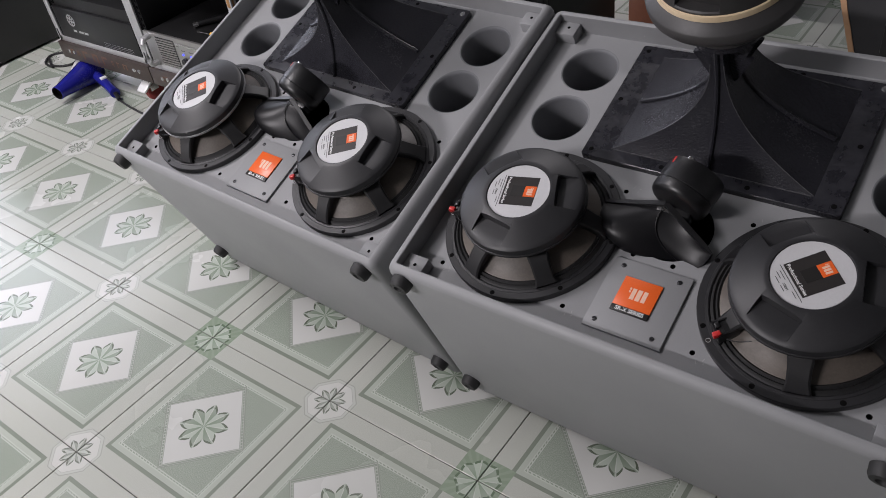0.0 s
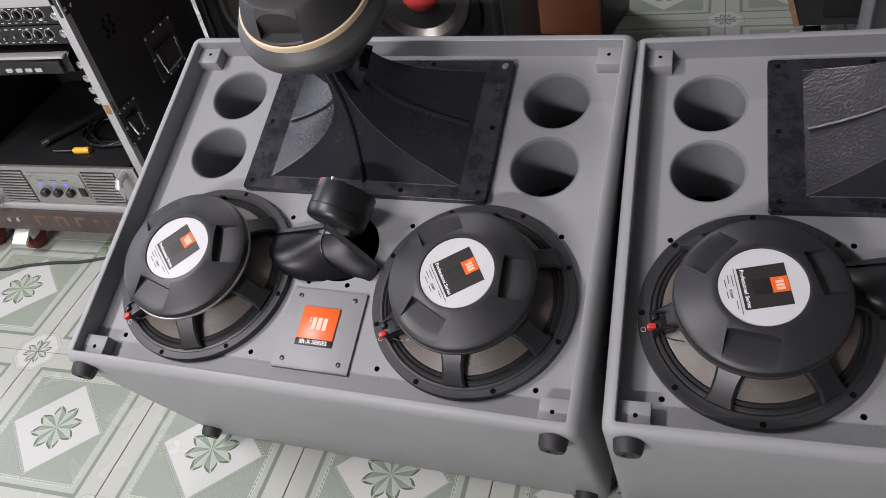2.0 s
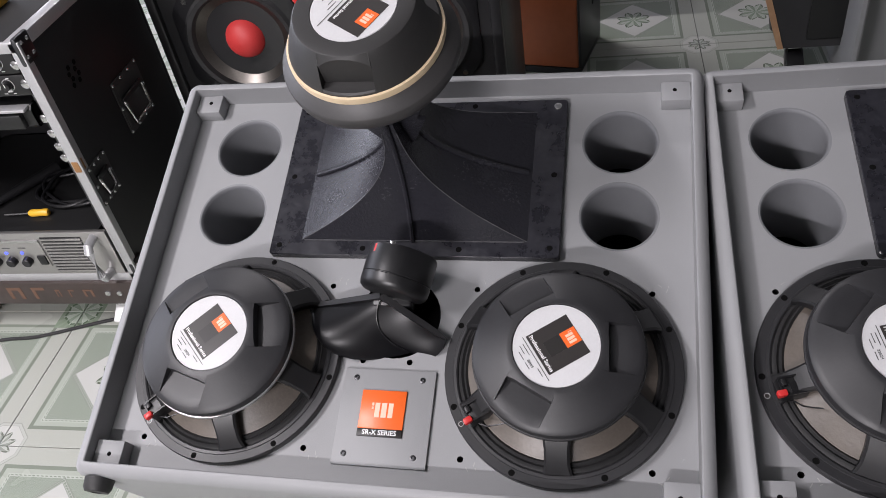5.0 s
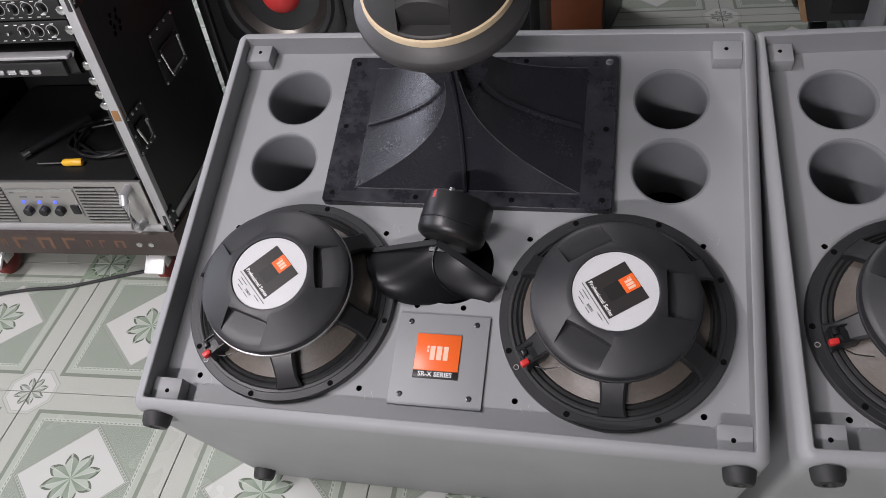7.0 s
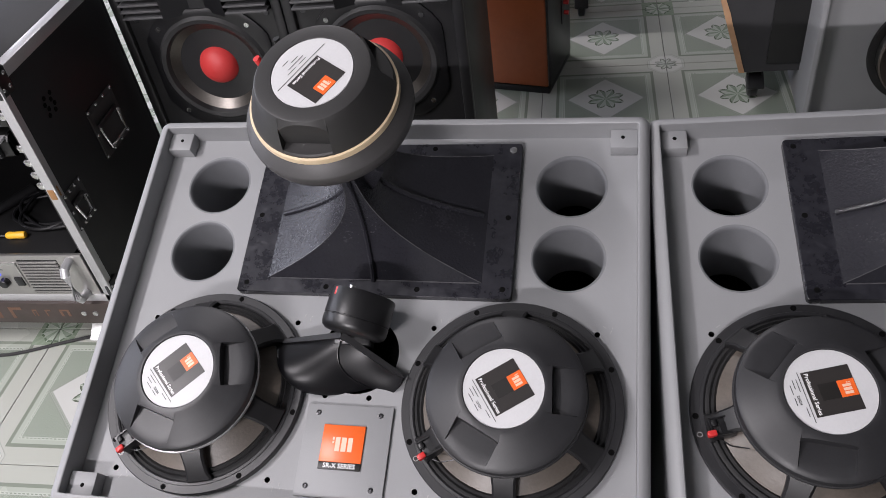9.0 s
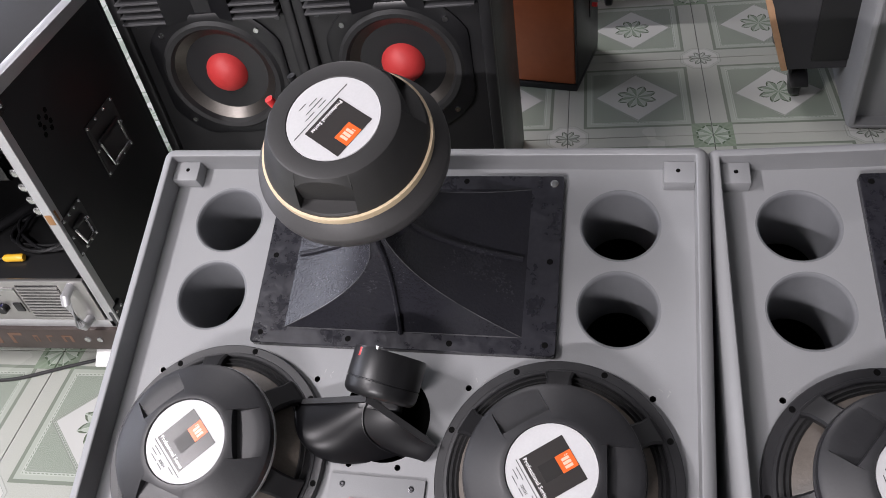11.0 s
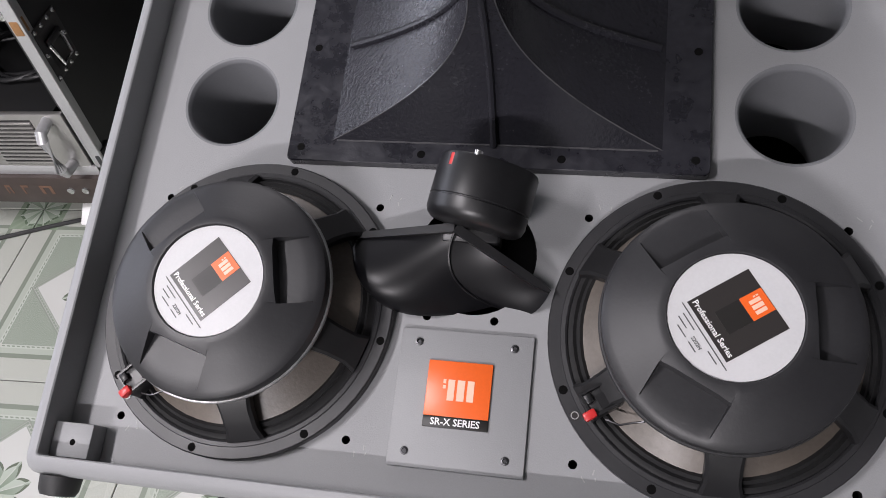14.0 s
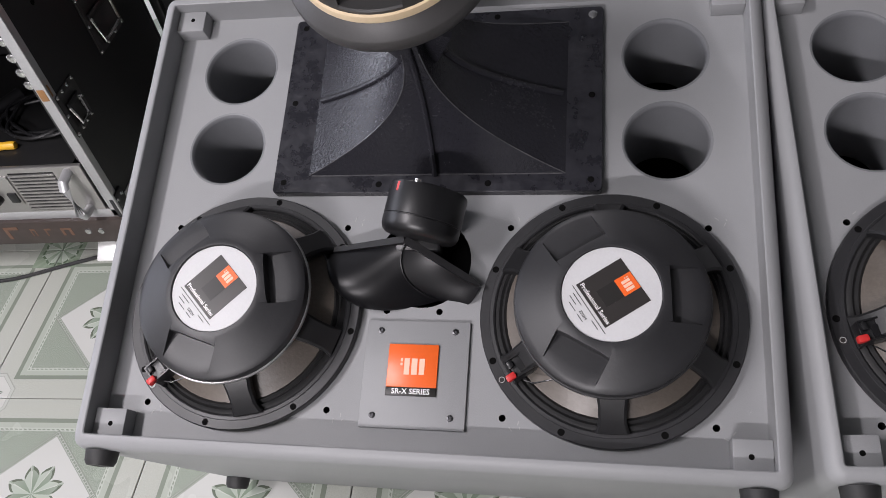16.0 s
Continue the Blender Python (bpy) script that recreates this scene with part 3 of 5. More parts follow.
def horn(m, label):
    h = thing("horn", m, label, "horn", "mid horns")
    r = 0.006
    ZH = ZF + 0.012
    mx0, mx1, my0, my1 = -0.173, 0.168, 0.0275, 0.252
    fl = loft([round_rect(HX0, HX1, HY0, HY1, r, ZF + 0.0005), round_rect(HX0, HX1, HY0, HY1, r, ZH - 0.001), round_rect(HX0 + 0.001, HX1 - 0.001, HY0 + 0.001, HY1 - 0.001, r, ZH), round_rect(mx0, mx1, my0, my1, 0.004, ZH)])
    flange = part("flange", fl, FLANGE_BLACK, h, "black rectangular mounting flange")
    for x, y in ((-0.208, 0.018), (-0.075, 0.014), (0.070, 0.014), (0.200, 0.018), (-0.208, 0.139), (0.200, 0.139), (-0.208, 0.262), (-0.075, 0.266), (0.070, 0.266)):
        part("flange_hole", lathe([(0.0044, 0), (0.0040, 0.0004), (0, 0.0004)], 12, Matrix.Translation((x, y, ZH))), HOLE_SHADE, flange)
    part("flange_screw", lathe([(0.0065, 0), (0.006, 0.0018), (0.003, 0.003), (0, 0.0026)], 14, Matrix.Translation((0.200, 0.262, ZH))), CHROME, flange, "bright steel screw")
    cx, cy = 0.0, 0.140
    depth, n, k = 0.205, 30, 10

    def half(s):
        u = 1 - s
        g = 0.8 * u ** 3.2 + 0.2 * u ** 2.8
        wx0, wx1 = 0.010 + (cx - mx0 - 0.010) * g, 0.010 + (mx1 - cx - 0.010) * g
        wy = 0.0455 + (0.1125 - 0.0455) * u ** 2.38
        return wx0, wx1, wy

    rings = []
    for i in range(n + 1):
        s = i / n
        wx0, wx1, wy = half(s)
        z = ZH + depth * s
        c0 = (cx - wx0, cy - wy), (cx + wx1, cy - wy), (cx + wx1, cy + wy), (cx - wx0, cy + wy)
        ring = []
        for (ax, ay), (bx, by) in zip(c0, c0[1:] + c0[:1]):
            ring += [Vector((ax + (bx - ax) * j / k, ay + (by - ay) * j / k, z)) for j in range(k)]
        rings.append(ring)
    part("flare", loft(rings, False, True), HORN_BLACK, h, "black textured fibreglass flare", 28)
    # rubbed edges of the flare
    for qx, qy in ((0, -1), (1, -1), (0, 1), (1, 1)):
        pts = []
        for i in range(21):
            wx0, wx1, wy = half(0.86 * i / 20)
            pts.append((cx - wx0 if qx == 0 else cx + wx1, cy + qy * wy, ZH + depth * 0.86 * i / 20))
        part("rubbed_edge", tube(pts, 0.0008, 6), WORN_EDGE, h)
    part("rubbed_edge", tube([(mx0 + 0.004, my0 - 0.0005, ZH), (0.0, my0 - 0.0005, ZH + 0.0004), (mx1 - 0.004, my0 - 0.0005, ZH)], 0.0011, 6), WORN_EDGE, h)
    # ribs
    for sy in (-1, 1):
        pts = [(cx, cy + sy * (half(i / 14)[2] + 0.0015), ZH + depth * i / 14) for i in range(15)]
        part("rib", tube(pts, 0.0040, 8), HORN_BLACK, h, "raised centre rib")
    for sgn in (0, 1):
        pts = []
        for i in range(19):
            q = 0.012 + 0.95 * (i / 18) ** 1.6
            wx0, wx1, wy = half(q)
            pts.append((cx - wx0 if sgn == 0 else cx + wx1, cy, ZH + 0.0015 + depth * q))
        part("rib", tube(pts, 0.0042, 8), HORN_BLACK, h, "curved side rib")
    # pointed gussets by the throat
    for sx in (-1, 1):
        for yy in (-0.022, 0.020):
            outline = [(0.012, depth - 0.085), (0.020, depth - 0.078), (0.046, depth - 0.030), (0.036, depth - 0.026), (0.048, depth), (0.012, depth)]
            fin = loft([[Vector((sx * x, cy + yy + e, ZH + z)) for x, z in outline] for e in (-0.0035, 0.0035)], True, True)
            part("fin", fin, HORN_BLACK, h, "pointed gusset", 20)
    part("throat", lathe([(0.026, ZH + depth - 0.03), (0.034, ZH + depth - 0.006), (0.052, ZH + depth), (0.052, ZH + depth + 0.012), (0.0, ZH + depth + 0.012)], 32, Matrix.Translation((cx, cy, 0))), HORN_BLACK, h, "round throat flange")
    return h


# ---- compression drivers on the horns ----
def driver(m, label, turn=0.0):
    d = thing("compression_driver", m, label, "compression driver", "horn drivers")
    base = ZF + 0.012 + 0.205 + 0.012
    cy = 0.140
    mv = Matrix.Translation((0, cy, 0)) @ pose(0, 0, 0, 0, 0, turn)
    lower = [(0.0, base), (0.054, base), (0.056, base + 0.004), (0.056, base + 0.026), (0.070, base + 0.034), (0.092, base + 0.045), (0.104, base + 0.053), (0.1092, base + 0.060), (0.1108, base + 0.068), (0.1110, base + 0.0765), (0.1100, base + 0.0785), (0.0965, base + 0.0902), (0.0930, base + 0.0905)]
    part("rear_shell", lathe(lower, 72, mv), DRIVER_GREY, d, "dark grey rounded magnet shell")
    zr = base + 0.0905
    part("gasket_ring", lathe([(0.0935, zr - 0.001), (0.0972, zr + 0.0004), (0.0976, zr + 0.0020), (0.0972, zr + 0.0096), (0.0935, zr + 0.0100)], 72, mv), GOLD, d, "cream coloured gasket ring")
    zt = 0.786
    flats = [-92, 30, 148]
    lo = zr + 0.0080
    side = [(0.0515, zt - 0.0015), (0.0530, zt), (0.0705, zt), (0.0730, zt - 0.0008), (0.0765, zt - 0.0050), (0.0800, lo + 0.0345), (0.0845, lo + 0.0262), (0.0885, lo + 0.0175), (0.0918, lo + 0.0090), (0.0938, lo + 0.0045), (0.0945, lo)]
    cap = part("end_cap", pocketed(side, lo + 0.0070, 0.0752, flats, 0.031, 4, 8), CAP_BLACK, d, "dark grey end cap with notches", 26)
    bm = cap.data
    bm.transform(mv)
    lab = part("label", lathe([(0.0520, zt - 0.0015), (0.0515, zt - 0.0002), (0, zt - 0.0002)], 48, mv), LABEL_WHITE, cap, "round silver-white label")
    t = mv @ pose(0, 0, 0, 0, 0, -123.5)
    zl = zt
    part("label_panel", box(-0.022, 0.032, -0.012, 0.037, zl, zl + 0.0003, m=t), LABEL_GREY, lab, "", 0)
    part("label_mark", box(-0.0055, 0.0175, 0.0185, 0.0368, zl + 0.0003, zl + 0.0006, m=t), ORANGE, lab, "orange square mark", 0)
    mark(0.006, 0.0275, zl + 0.0006, 0.015, lab, PALE_PRINT, t)
    words("Professional Series", 0.0062, t @ pose(0.003, -0.0065, zl + 0.0004), WHITE_PRINT, lab)
    bm = bmesh.new()
    for x0, x1, y in ((-0.040, 0.044, -0.0165), (-0.012, 0.000, -0.0225), (0.006, 0.020, -0.0225), (-0.012, 0.014, -0.0275), (-0.008, 0.004, -0.0325), (0.004, 0.014, -0.038)):
        box(x0, x1, y - 0.0005, y + 0.0005, zl, zl + 0.0002, bm=bm, m=t)
    part("small_print", bm, INK, lab, "", 0)
    for k, f in enumerate(flats):
        a = radians(f)
        part("cap_screw", lathe([(0.0035, 0), (0.003, 0.0016), (0, 0.0012)], 12, mv @ Matrix.Translation((0.0855 * math.cos(a), 0.0855 * math.sin(a), zr + 0.0118))), DARK_STEEL, cap)
    for ang, mat, lbl in ((158, RED, "red binding post"), (135, GLOSS_BLACK, "black binding post")):
        a = radians(ang)
        p = Vector((0.083 * math.cos(a), 0.083 * math.sin(a), zr + 0.018))
        out = Vector((math.cos(a) * 0.35, math.sin(a) * 0.35, 1)).normalized()
        post = part("binding_post", rod(mv @ p, mv @ (p + out * 0.018), 0.0045, 12), CHROME, d, lbl)
        part("post_cap", rod(mv @ (p + out * 0.016), mv @ (p + out * 0.026), 0.0050, 14), mat, post)
    return d


# ---- tweeters resting loosely in their openings ----
def tweeter(m, label):
    t = thing("tweeter", m, label, "tweeter", "loose slot tweeters")
    c, ax = Vector((0.002, -0.050, 0.474)), Vector((0.20, 0.95, 0.18)).normalized()
    q = Matrix.Translation(c) @ ax.to_track_quat("Z", "Y").to_matrix().to_4x4()
    part("driver_body", lathe([(0.0, -0.031), (0.036, -0.031), (0.042, -0.030), (0.046, -0.0265), (0.0478, -0.021), (0.0482, -0.011), (0.0473, -0.0103), (0.0473, -0.0093), (0.0482, -0.0085), (0.0478, 0.027), (0.0462, 0.030), (0.0, 0.030)], 48, q), GLOSS_BLACK, t, "glossy black round driver body")
    for p, mat in ((c + ax * 0.012 + Vector((-0.026, 0, 0.0355)), RED), (c + ax * 0.012 + Vector((-0.004, 0, 0.0430)), CHROME)):
        part("binding_post", rod(p + ax * 0.003, p + ax * 0.014, 0.0044, 14), mat, t)
    B = Vector((-0.022, -0.078, 0.462))
    A = Vector((-0.133, -0.080, 0.424))
    C = Vector((0.070, -0.127, 0.434))
    for a, b in ((A, B), (B, C)):
        d = (b - a).normalized()
        side = d.cross(Vector((0, 0, 1))).normalized()
        up = side.cross(d)
        secs = []
        for s, hw in ((0, 0.0015), (0.12, 0.0035), (1, 0.0045)) if a is A else ((0, 0.0045), (0.85, 0.004), (1, 0.0012)):
            p = a.lerp(b, s)
            secs.append([p - side * hw - up * 0.004, p + side * hw - up * 0.004, p + side * hw + up * 0.002, p - side * hw + up * 0.002])
        part("flange_edge", loft(secs, True, True), GLOSS_BLACK, t, "thin black flange edge")
    # two curved cheeks that meet at a seam and dip into the opening
    D = Vector((0.0145, -0.1365, 0.400))

    def bow(p, q, r, t):
        return p * (1 - t) ** 2 + q * 2 * t * (1 - t) + r * t * t

    def seam_at(v):
        return bow(B + Vector((0, -0.001, -0.003)), Vector((-0.042, -0.130, 0.450)), D, v)

    for tip, pull, swell, out, lbl in ((A, Vector((-0.116, -0.196, 0.440)), 0.018, Vector((-0.40, -0.65, 0.60)), "rounded black horn cheek"), (C, Vector((0.052, -0.160, 0.398)), -0.007, Vector((0.2, -0.7, 0.6)), "flat black horn cheek")):
        n = 16
        rows = []
        for j in range(n + 1):
            v = j / n
            row = []
            for i in range(n + 1):
                u = i / n
                top, low = tip.lerp(seam_at(0), u), bow(tip, pull, D, u)
                p = top.lerp(low, v) + (seam_at(v) - seam_at(0).lerp(D, v)) * u ** 1.5
                row.append(p + out * swell * math.sin(math.pi * v) * math.sin(math.pi * u ** 0.8) - Vector((0, 0, 0.002)) * (1 - v))
            rows.append(row)
        rows.append([p + Vector((0.1 * (B.x - p.x), 0.010, -0.040)) for p in rows[-1]])
        bm = loft(rows, closed=False)
        bmesh.ops.remove_doubles(bm, verts=bm.verts, dist=0.0003)
        part("horn_cheek", bm, SOFT_BLACK, t, lbl, 50)
    part("seam", tube([seam_at(i / 12) + Vector((0, -0.0006, 0.0006)) for i in range(13)], 0.0011, 6), GLOSS_BLACK, t)
    part("throat_block", box(-0.036, 0.02, -0.090, -0.060, 0.430, 0.456, 0.004), GLOSS_BLACK, t)
    return t


cabinet(CAB, "grey painted speaker cabinet lying face up, grille off")
cabinet(CAB_B, "grey painted speaker cabinet lying face up beside its twin")
for m, xs in ((CAB, ((-0.2365, -0.158, 12), (0.2245, -0.157, 1))), (CAB_B, ((-0.2365, -0.158, -20), (0.2245, -0.157, 11.4)))):
    for x, y, phi in xs:
        place(woofer_parts(0, phi == 12, 40.0 if phi == -20 else 0.0), m @ Matrix.Translation((x, y, ZF)) @ pose(0, 0, 0, 0, 0, phi))
for m in (CAB, CAB_B):
    horn(m, "glossy textured black horn with rectangular flange")
    driver(m, "dark grey compression driver standing on the horn throat")
    tweeter(m, "glossy black tweeter lying loosely in a round opening")

TIMBER = worn("raw_timber", (0.35, 0.24, 0.14), (0.26, 0.17, 0.09), 0.7, 0, 120, 8, 0.0006)
for m, nm in ((CAB, "a"), (CAB_B, "b")):
    q = m @ Vector((0, 0.20, ZB))
    tagged(part("support_block", box(-0.30, 0.30, -0.05, 0.05, 0, q.z - 0.0195, 0.003, m=pose(q.x, q.y, 0, 0, 0, -2.36)), TIMBER), "plain timber block propping up the cabinet", "block", "cabinet supports")

# ---- flight case racks ----
CASE = worn("black_case_laminate", (0.008, 0.008, 0.009), (0.013, 0.013, 0.014), 0.56, 0, 300, 6, 0.0003, 0.15, 0.2)
FILM_PLY = worn("dark_film_faced_plywood", (0.050, 0.036, 0.032), (0.030, 0.023, 0.020), 0.4, 0, 60, 9, 0.0003, 0.3, 0.2)
ORANGE_INK = worn("faded_orange_print", (0.15, 0.075, 0.045), (0.07, 0.042, 0.03), 0.5)
SILVER_FACE = worn("silver_amplifier_face", (0.42, 0.41, 0.40), (0.36, 0.35, 0.34), 0.35, 0.8, 300, 10, 0.0002, 0.1, 0.2)
PANEL_BLACK = worn("black_rack_panel", (0.006, 0.006, 0.0065), (0.009, 0.009, 0.0095), 0.45)
SCREEN = plain("unlit_lcd_screen", (0.20, 0.20, 0.15), 0.2)
YELLOW = plain("yellow_plastic", (0.75, 0.42, 0.03), 0.4)
TAPE = worn("old_brown_tape", (0.30, 0.15, 0.055), (0.2, 0.10, 0.035), 0.5)


def glow(name, colour, power):
    m = bpy.data.materials.new(name)
    m.use_nodes = True
    b = m.node_tree.nodes["Principled BSDF"]
    b.inputs["Base Color"].default_value = (*colour, 1)
    b.inputs["Emission Color"].default_value = (*colour, 1)
    b.inputs["Emission Strength"].default_value = power
    return m


BLUE_LED = glow("blue_indicator_lamp", (0.04, 0.06, 1.0), 3.0)
WHEEL_RED = worn("dirty_red_wheel", (0.22, 0.022, 0.02), (0.12, 0.018, 0.016), 0.5)
SLAT_GREY = worn("grey_black_slat", (0.075, 0.075, 0.078), (0.055, 0.055, 0.058), 0.45)
MAUVE_LED = glow("mauve_display_light", (0.5, 0.3, 0.9), 1.2)


PEDAL = worn("bright_zinc_pedal", (0.80, 0.80, 0.79), (0.66, 0.66, 0.65), 0.42, 0.35, 200, 20, 0.0003, 0.15, 0.2)


def caster(m, parent, wheel=WHEEL_RED, r=0.035, steel=CHROME):
    """A swivel caster whose plate is at the top of m and whose wheel stands r lower."""
    f = part("caster_fork", box(-0.024, 0.024, -0.020, 0.020, -0.004, 0, 0.001, m=m), steel, parent, "bright steel caster plate")
    for s in (-1, 1):
        part("caster_cheek", box(s * 0.019 - 0.0015, s * 0.019 + 0.0015, -0.016, 0.018, -0.055, -0.003, 0.001, m=m), steel, f)
    w = part("caster_wheel", lathe([(0.0, -0.013), (r * 0.35, -0.015), (r * 0.85, -0.013), (r, -0.009), (r, 0.009), (r * 0.85, 0.013), (r * 0.35, 0.015), (0.0, 0.013)], 28, m @ Matrix.Translation((0, 0.01, -0.102 + r)) @ pose(0, 0, 0, 0, 90, 0)), wheel, f, "caster wheel")
    part("brake_pedal", box(-0.025, 0.025, -0.066, -0.012, -0.018, -0.008, 0.004, m=m @ pose(0, 0, 0, 34)), PEDAL if steel is CHROME else steel, f, "bright steel brake pedal")
    return w


def latch_plate(parent, x, y0, y1, z0, z1, label):
    """A recessed dish with a bail on a case's side, facing +x."""
    e = 0.012
    bm = loft([[Vector((x, a, b)) for a, b in ((y0, z0), (y1, z0), (y1, z1), (y0, z1))], [Vector((x + 0.003, a, b)) for a, b in ((y0, z0), (y1, z0), (y1, z1), (y0, z1))],
               [Vector((x + 0.003, a, b)) for a, b in ((y0 + e, z0 + e), (y1 - e, z0 + e), (y1 - e, z1 - e), (y0 + e, z1 - e))], [Vector((x + 0.0005, a, b)) for a, b in ((y0 + e + 0.004, z0 + e + 0.004), (y1 - e - 0.004, z0 + e + 0.004), (y1 - e - 0.004, z1 - e - 0.004), (y0 + e + 0.004, z1 - e - 0.004))]], True, True)
    p = part("latch_plate", bm, DRIVER_GREY, parent, label)
    ym, zm = (y0 + y1) / 2, (z0 + z1) / 2
    part("bail_handle", tube([(x + 0.006, y0 + e + 0.006, zm + 0.012), (x + 0.011, y0 + e + 0.008, z0 + e + 0.008), (x + 0.011, y1 - e - 0.008, z0 + e + 0.008), (x + 0.006, y1 - e - 0.006, zm + 0.012)], 0.004, 8), CHROME, p, "steel bail handle")
    part("hinge_bar", box(x + 0.002, x + 0.008, y0 + e + 0.002, y1 - e - 0.002, zm + 0.008, zm + 0.020, 0.002), DARK_STEEL, p)
    for a, b in [(y0 + 0.005 + (y1 - y0 - 0.010) * i / 3, z) for i in range(4) for z in (z0 + 0.005, z1 - 0.005)] + [(y, zm) for y in (y0 + 0.005, y1 - 0.005)]:
        part("rivet", lathe([(0.0042, 0), (0.003, 0.0022), (0, 0.0028)], 10, pose(x + 0.003, a, b, 0, 90, 0)), CHROME, p)
    return p


def rack_case(x0, x1, y0, y1, z0, z1, label):
    c = thing("rack_case", Matrix.Identity(4), label, "rack case", "equipment racks")
    t = 0.010
    part("side_panel", box(x0, x0 + t, y0 + 0.004, y1, z0, z1, 0.001), CASE, c)
    part("side_panel", box(x1 - t, x1, y0 + 0.004, y1, z0, z1, 0.001), CASE, c)
    part("top_panel", box(x0, x1, y0 + 0.004, y1, z1, z1 + t, 0.001), CASE, c)
    part("bottom_panel", box(x0, x1, y0 + 0.004, y1, z0 - t, z0, 0.001), CASE, c)
    part("rear_panel", box(x0, x1, y1, y1 + t, z0 - t, z1 + t, 0.001), CASE, c)
    e = 0.022
    zt, zb = z1 + t, z0 - t
    # aluminium edging
    for xx in (x0, x1):
        part("edge_rail", box(xx - e / 2 - 0.003, xx + e / 2 - 0.003 if xx == x1 else xx + e / 2 + 0.003, y0 - 0.003, y0 + 0.004, zb, zt, 0.0015), ALU, c, "aluminium edge rail")
        s = 1 if xx == x1 else -1
        part("edge_rail", box(*sorted((xx, xx + s * 0.0025)), y0, y0 + e, zb, zt, 0.001), ALU, c, "aluminium edge rail")
        part("edge_rail", box(*sorted((xx, xx + s * 0.0025)), y0, y1, zt - e, zt + 0.0025, 0.001), ALU, c, "aluminium edge rail")
        part("edge_rail", box(*sorted((xx, xx + s * 0.0025)), y0, y1, zb, zb + e, 0.001), ALU, c, "aluminium edge rail")
        part("edge_rail", box(*sorted((xx, xx - s * e)), y0, y1, zt, zt + 0.0025, 0.001), ALU, c, "aluminium edge rail")
        for zz in (zb + 0.02, zt - 0.02):
            cm = box(*sorted((xx - s * 0.004, xx + s * 0.006)), y0 - 0.005, y0 + 0.04, zz - 0.028, zz + 0.028, 0.004)
            k = part("corner_cap", cm, DARK_STEEL, c, "steel corner cap")
            for dy, dz in ((0.010, 0.014), (0.030, 0.014), (0.010, -0.014), (0.030, -0.014)):
                part("rivet", lathe([(0.0045, 0), (0.003, 0.002), (0, 0.0028)], 10, pose(xx + s * 0.006, y0 + dy, zz + dz, 0, s * 90, 0)), CHROME, k)
    part("edge_rail", box(x0, x1, y0 - 0.003, y0 + 0.004, zb - 0.002, zb + 0.020, 0.0015), ALU, c, "aluminium edge rail")
    part("edge_rail", box(x0, x1, y0 - 0.003, y0 + 0.004, zt - 0.020, zt + 0.002, 0.0015), ALU, c, "aluminium edge rail")
    for xx in (x0 + 0.022, x1 - 0.022):
        part("rack_strip", box(xx - 0.008, xx + 0.008, y0 + 0.012, y0 + 0.014, z0, z1), DARK_STEEL, c)
        n = int((z1 - z0) / 0.022)
        for k in range(n):
            part("strip_hole", box(xx - 0.004, xx + 0.004, y0 + 0.0112, y0 + 0.012, z0 + 0.006 + k * 0.022, z0 + 0.015 + k * 0.022), HOLE_SHADE, c, "", 0)
    return c


def rack_screws(parent, x, y, zs):
    for z in zs:
        part("rack_screw", lathe([(0.0095, 0), (0.009, 0.002), (0.005, 0.004), (0, 0.0042)], 16, pose(x, y, z, 90)), CHROME, parent, "steel screw with pale washer")


RX0, RX1, RY = -1.100, -0.545, 0.735
rack = rack_case(RX0, RX1, RY, 1.16, 0.185, 0.750, "open black flight-case rack with aluminium edges")
latch_plate(rack, RX1 + 0.001, 0.935, 1.055, 0.430, 0.555, "recessed steel handle dish")
latch_plate(rack, RX1 + 0.001, RY + 0.012, RY + 0.085, 0.375, 0.470, "recessed steel butterfly latch")
part("tape_scrap", box(RX1 - 0.012, RX1 + 0.004, RY - 0.004, RY + 0.014, 0.474, 0.500, 0.002), TAPE, rack, "scrap of brown tape")
rack_screws(rack, RX1 - 0.022, RY + 0.002, (0.715, 0.676, 0.600, 0.566, 0.535, 0.508))
rack_screws(rack, RX0 + 0.022, RY + 0.002, (0.715, 0.676, 0.600, 0.566, 0.535, 0.508))
for dx in (-0.012, 0.012):
    for k in range(4):
        part("vent_hole", lathe([(0.006, 0), (0.005, 0.0008), (0, 0.0008)], 6, pose(RX1 + 0.0002, 0.845 + dx + (k % 2) * 0.006, 0.615 + k * 0.012, 0, 90, 0)), HOLE_SHADE, rack)


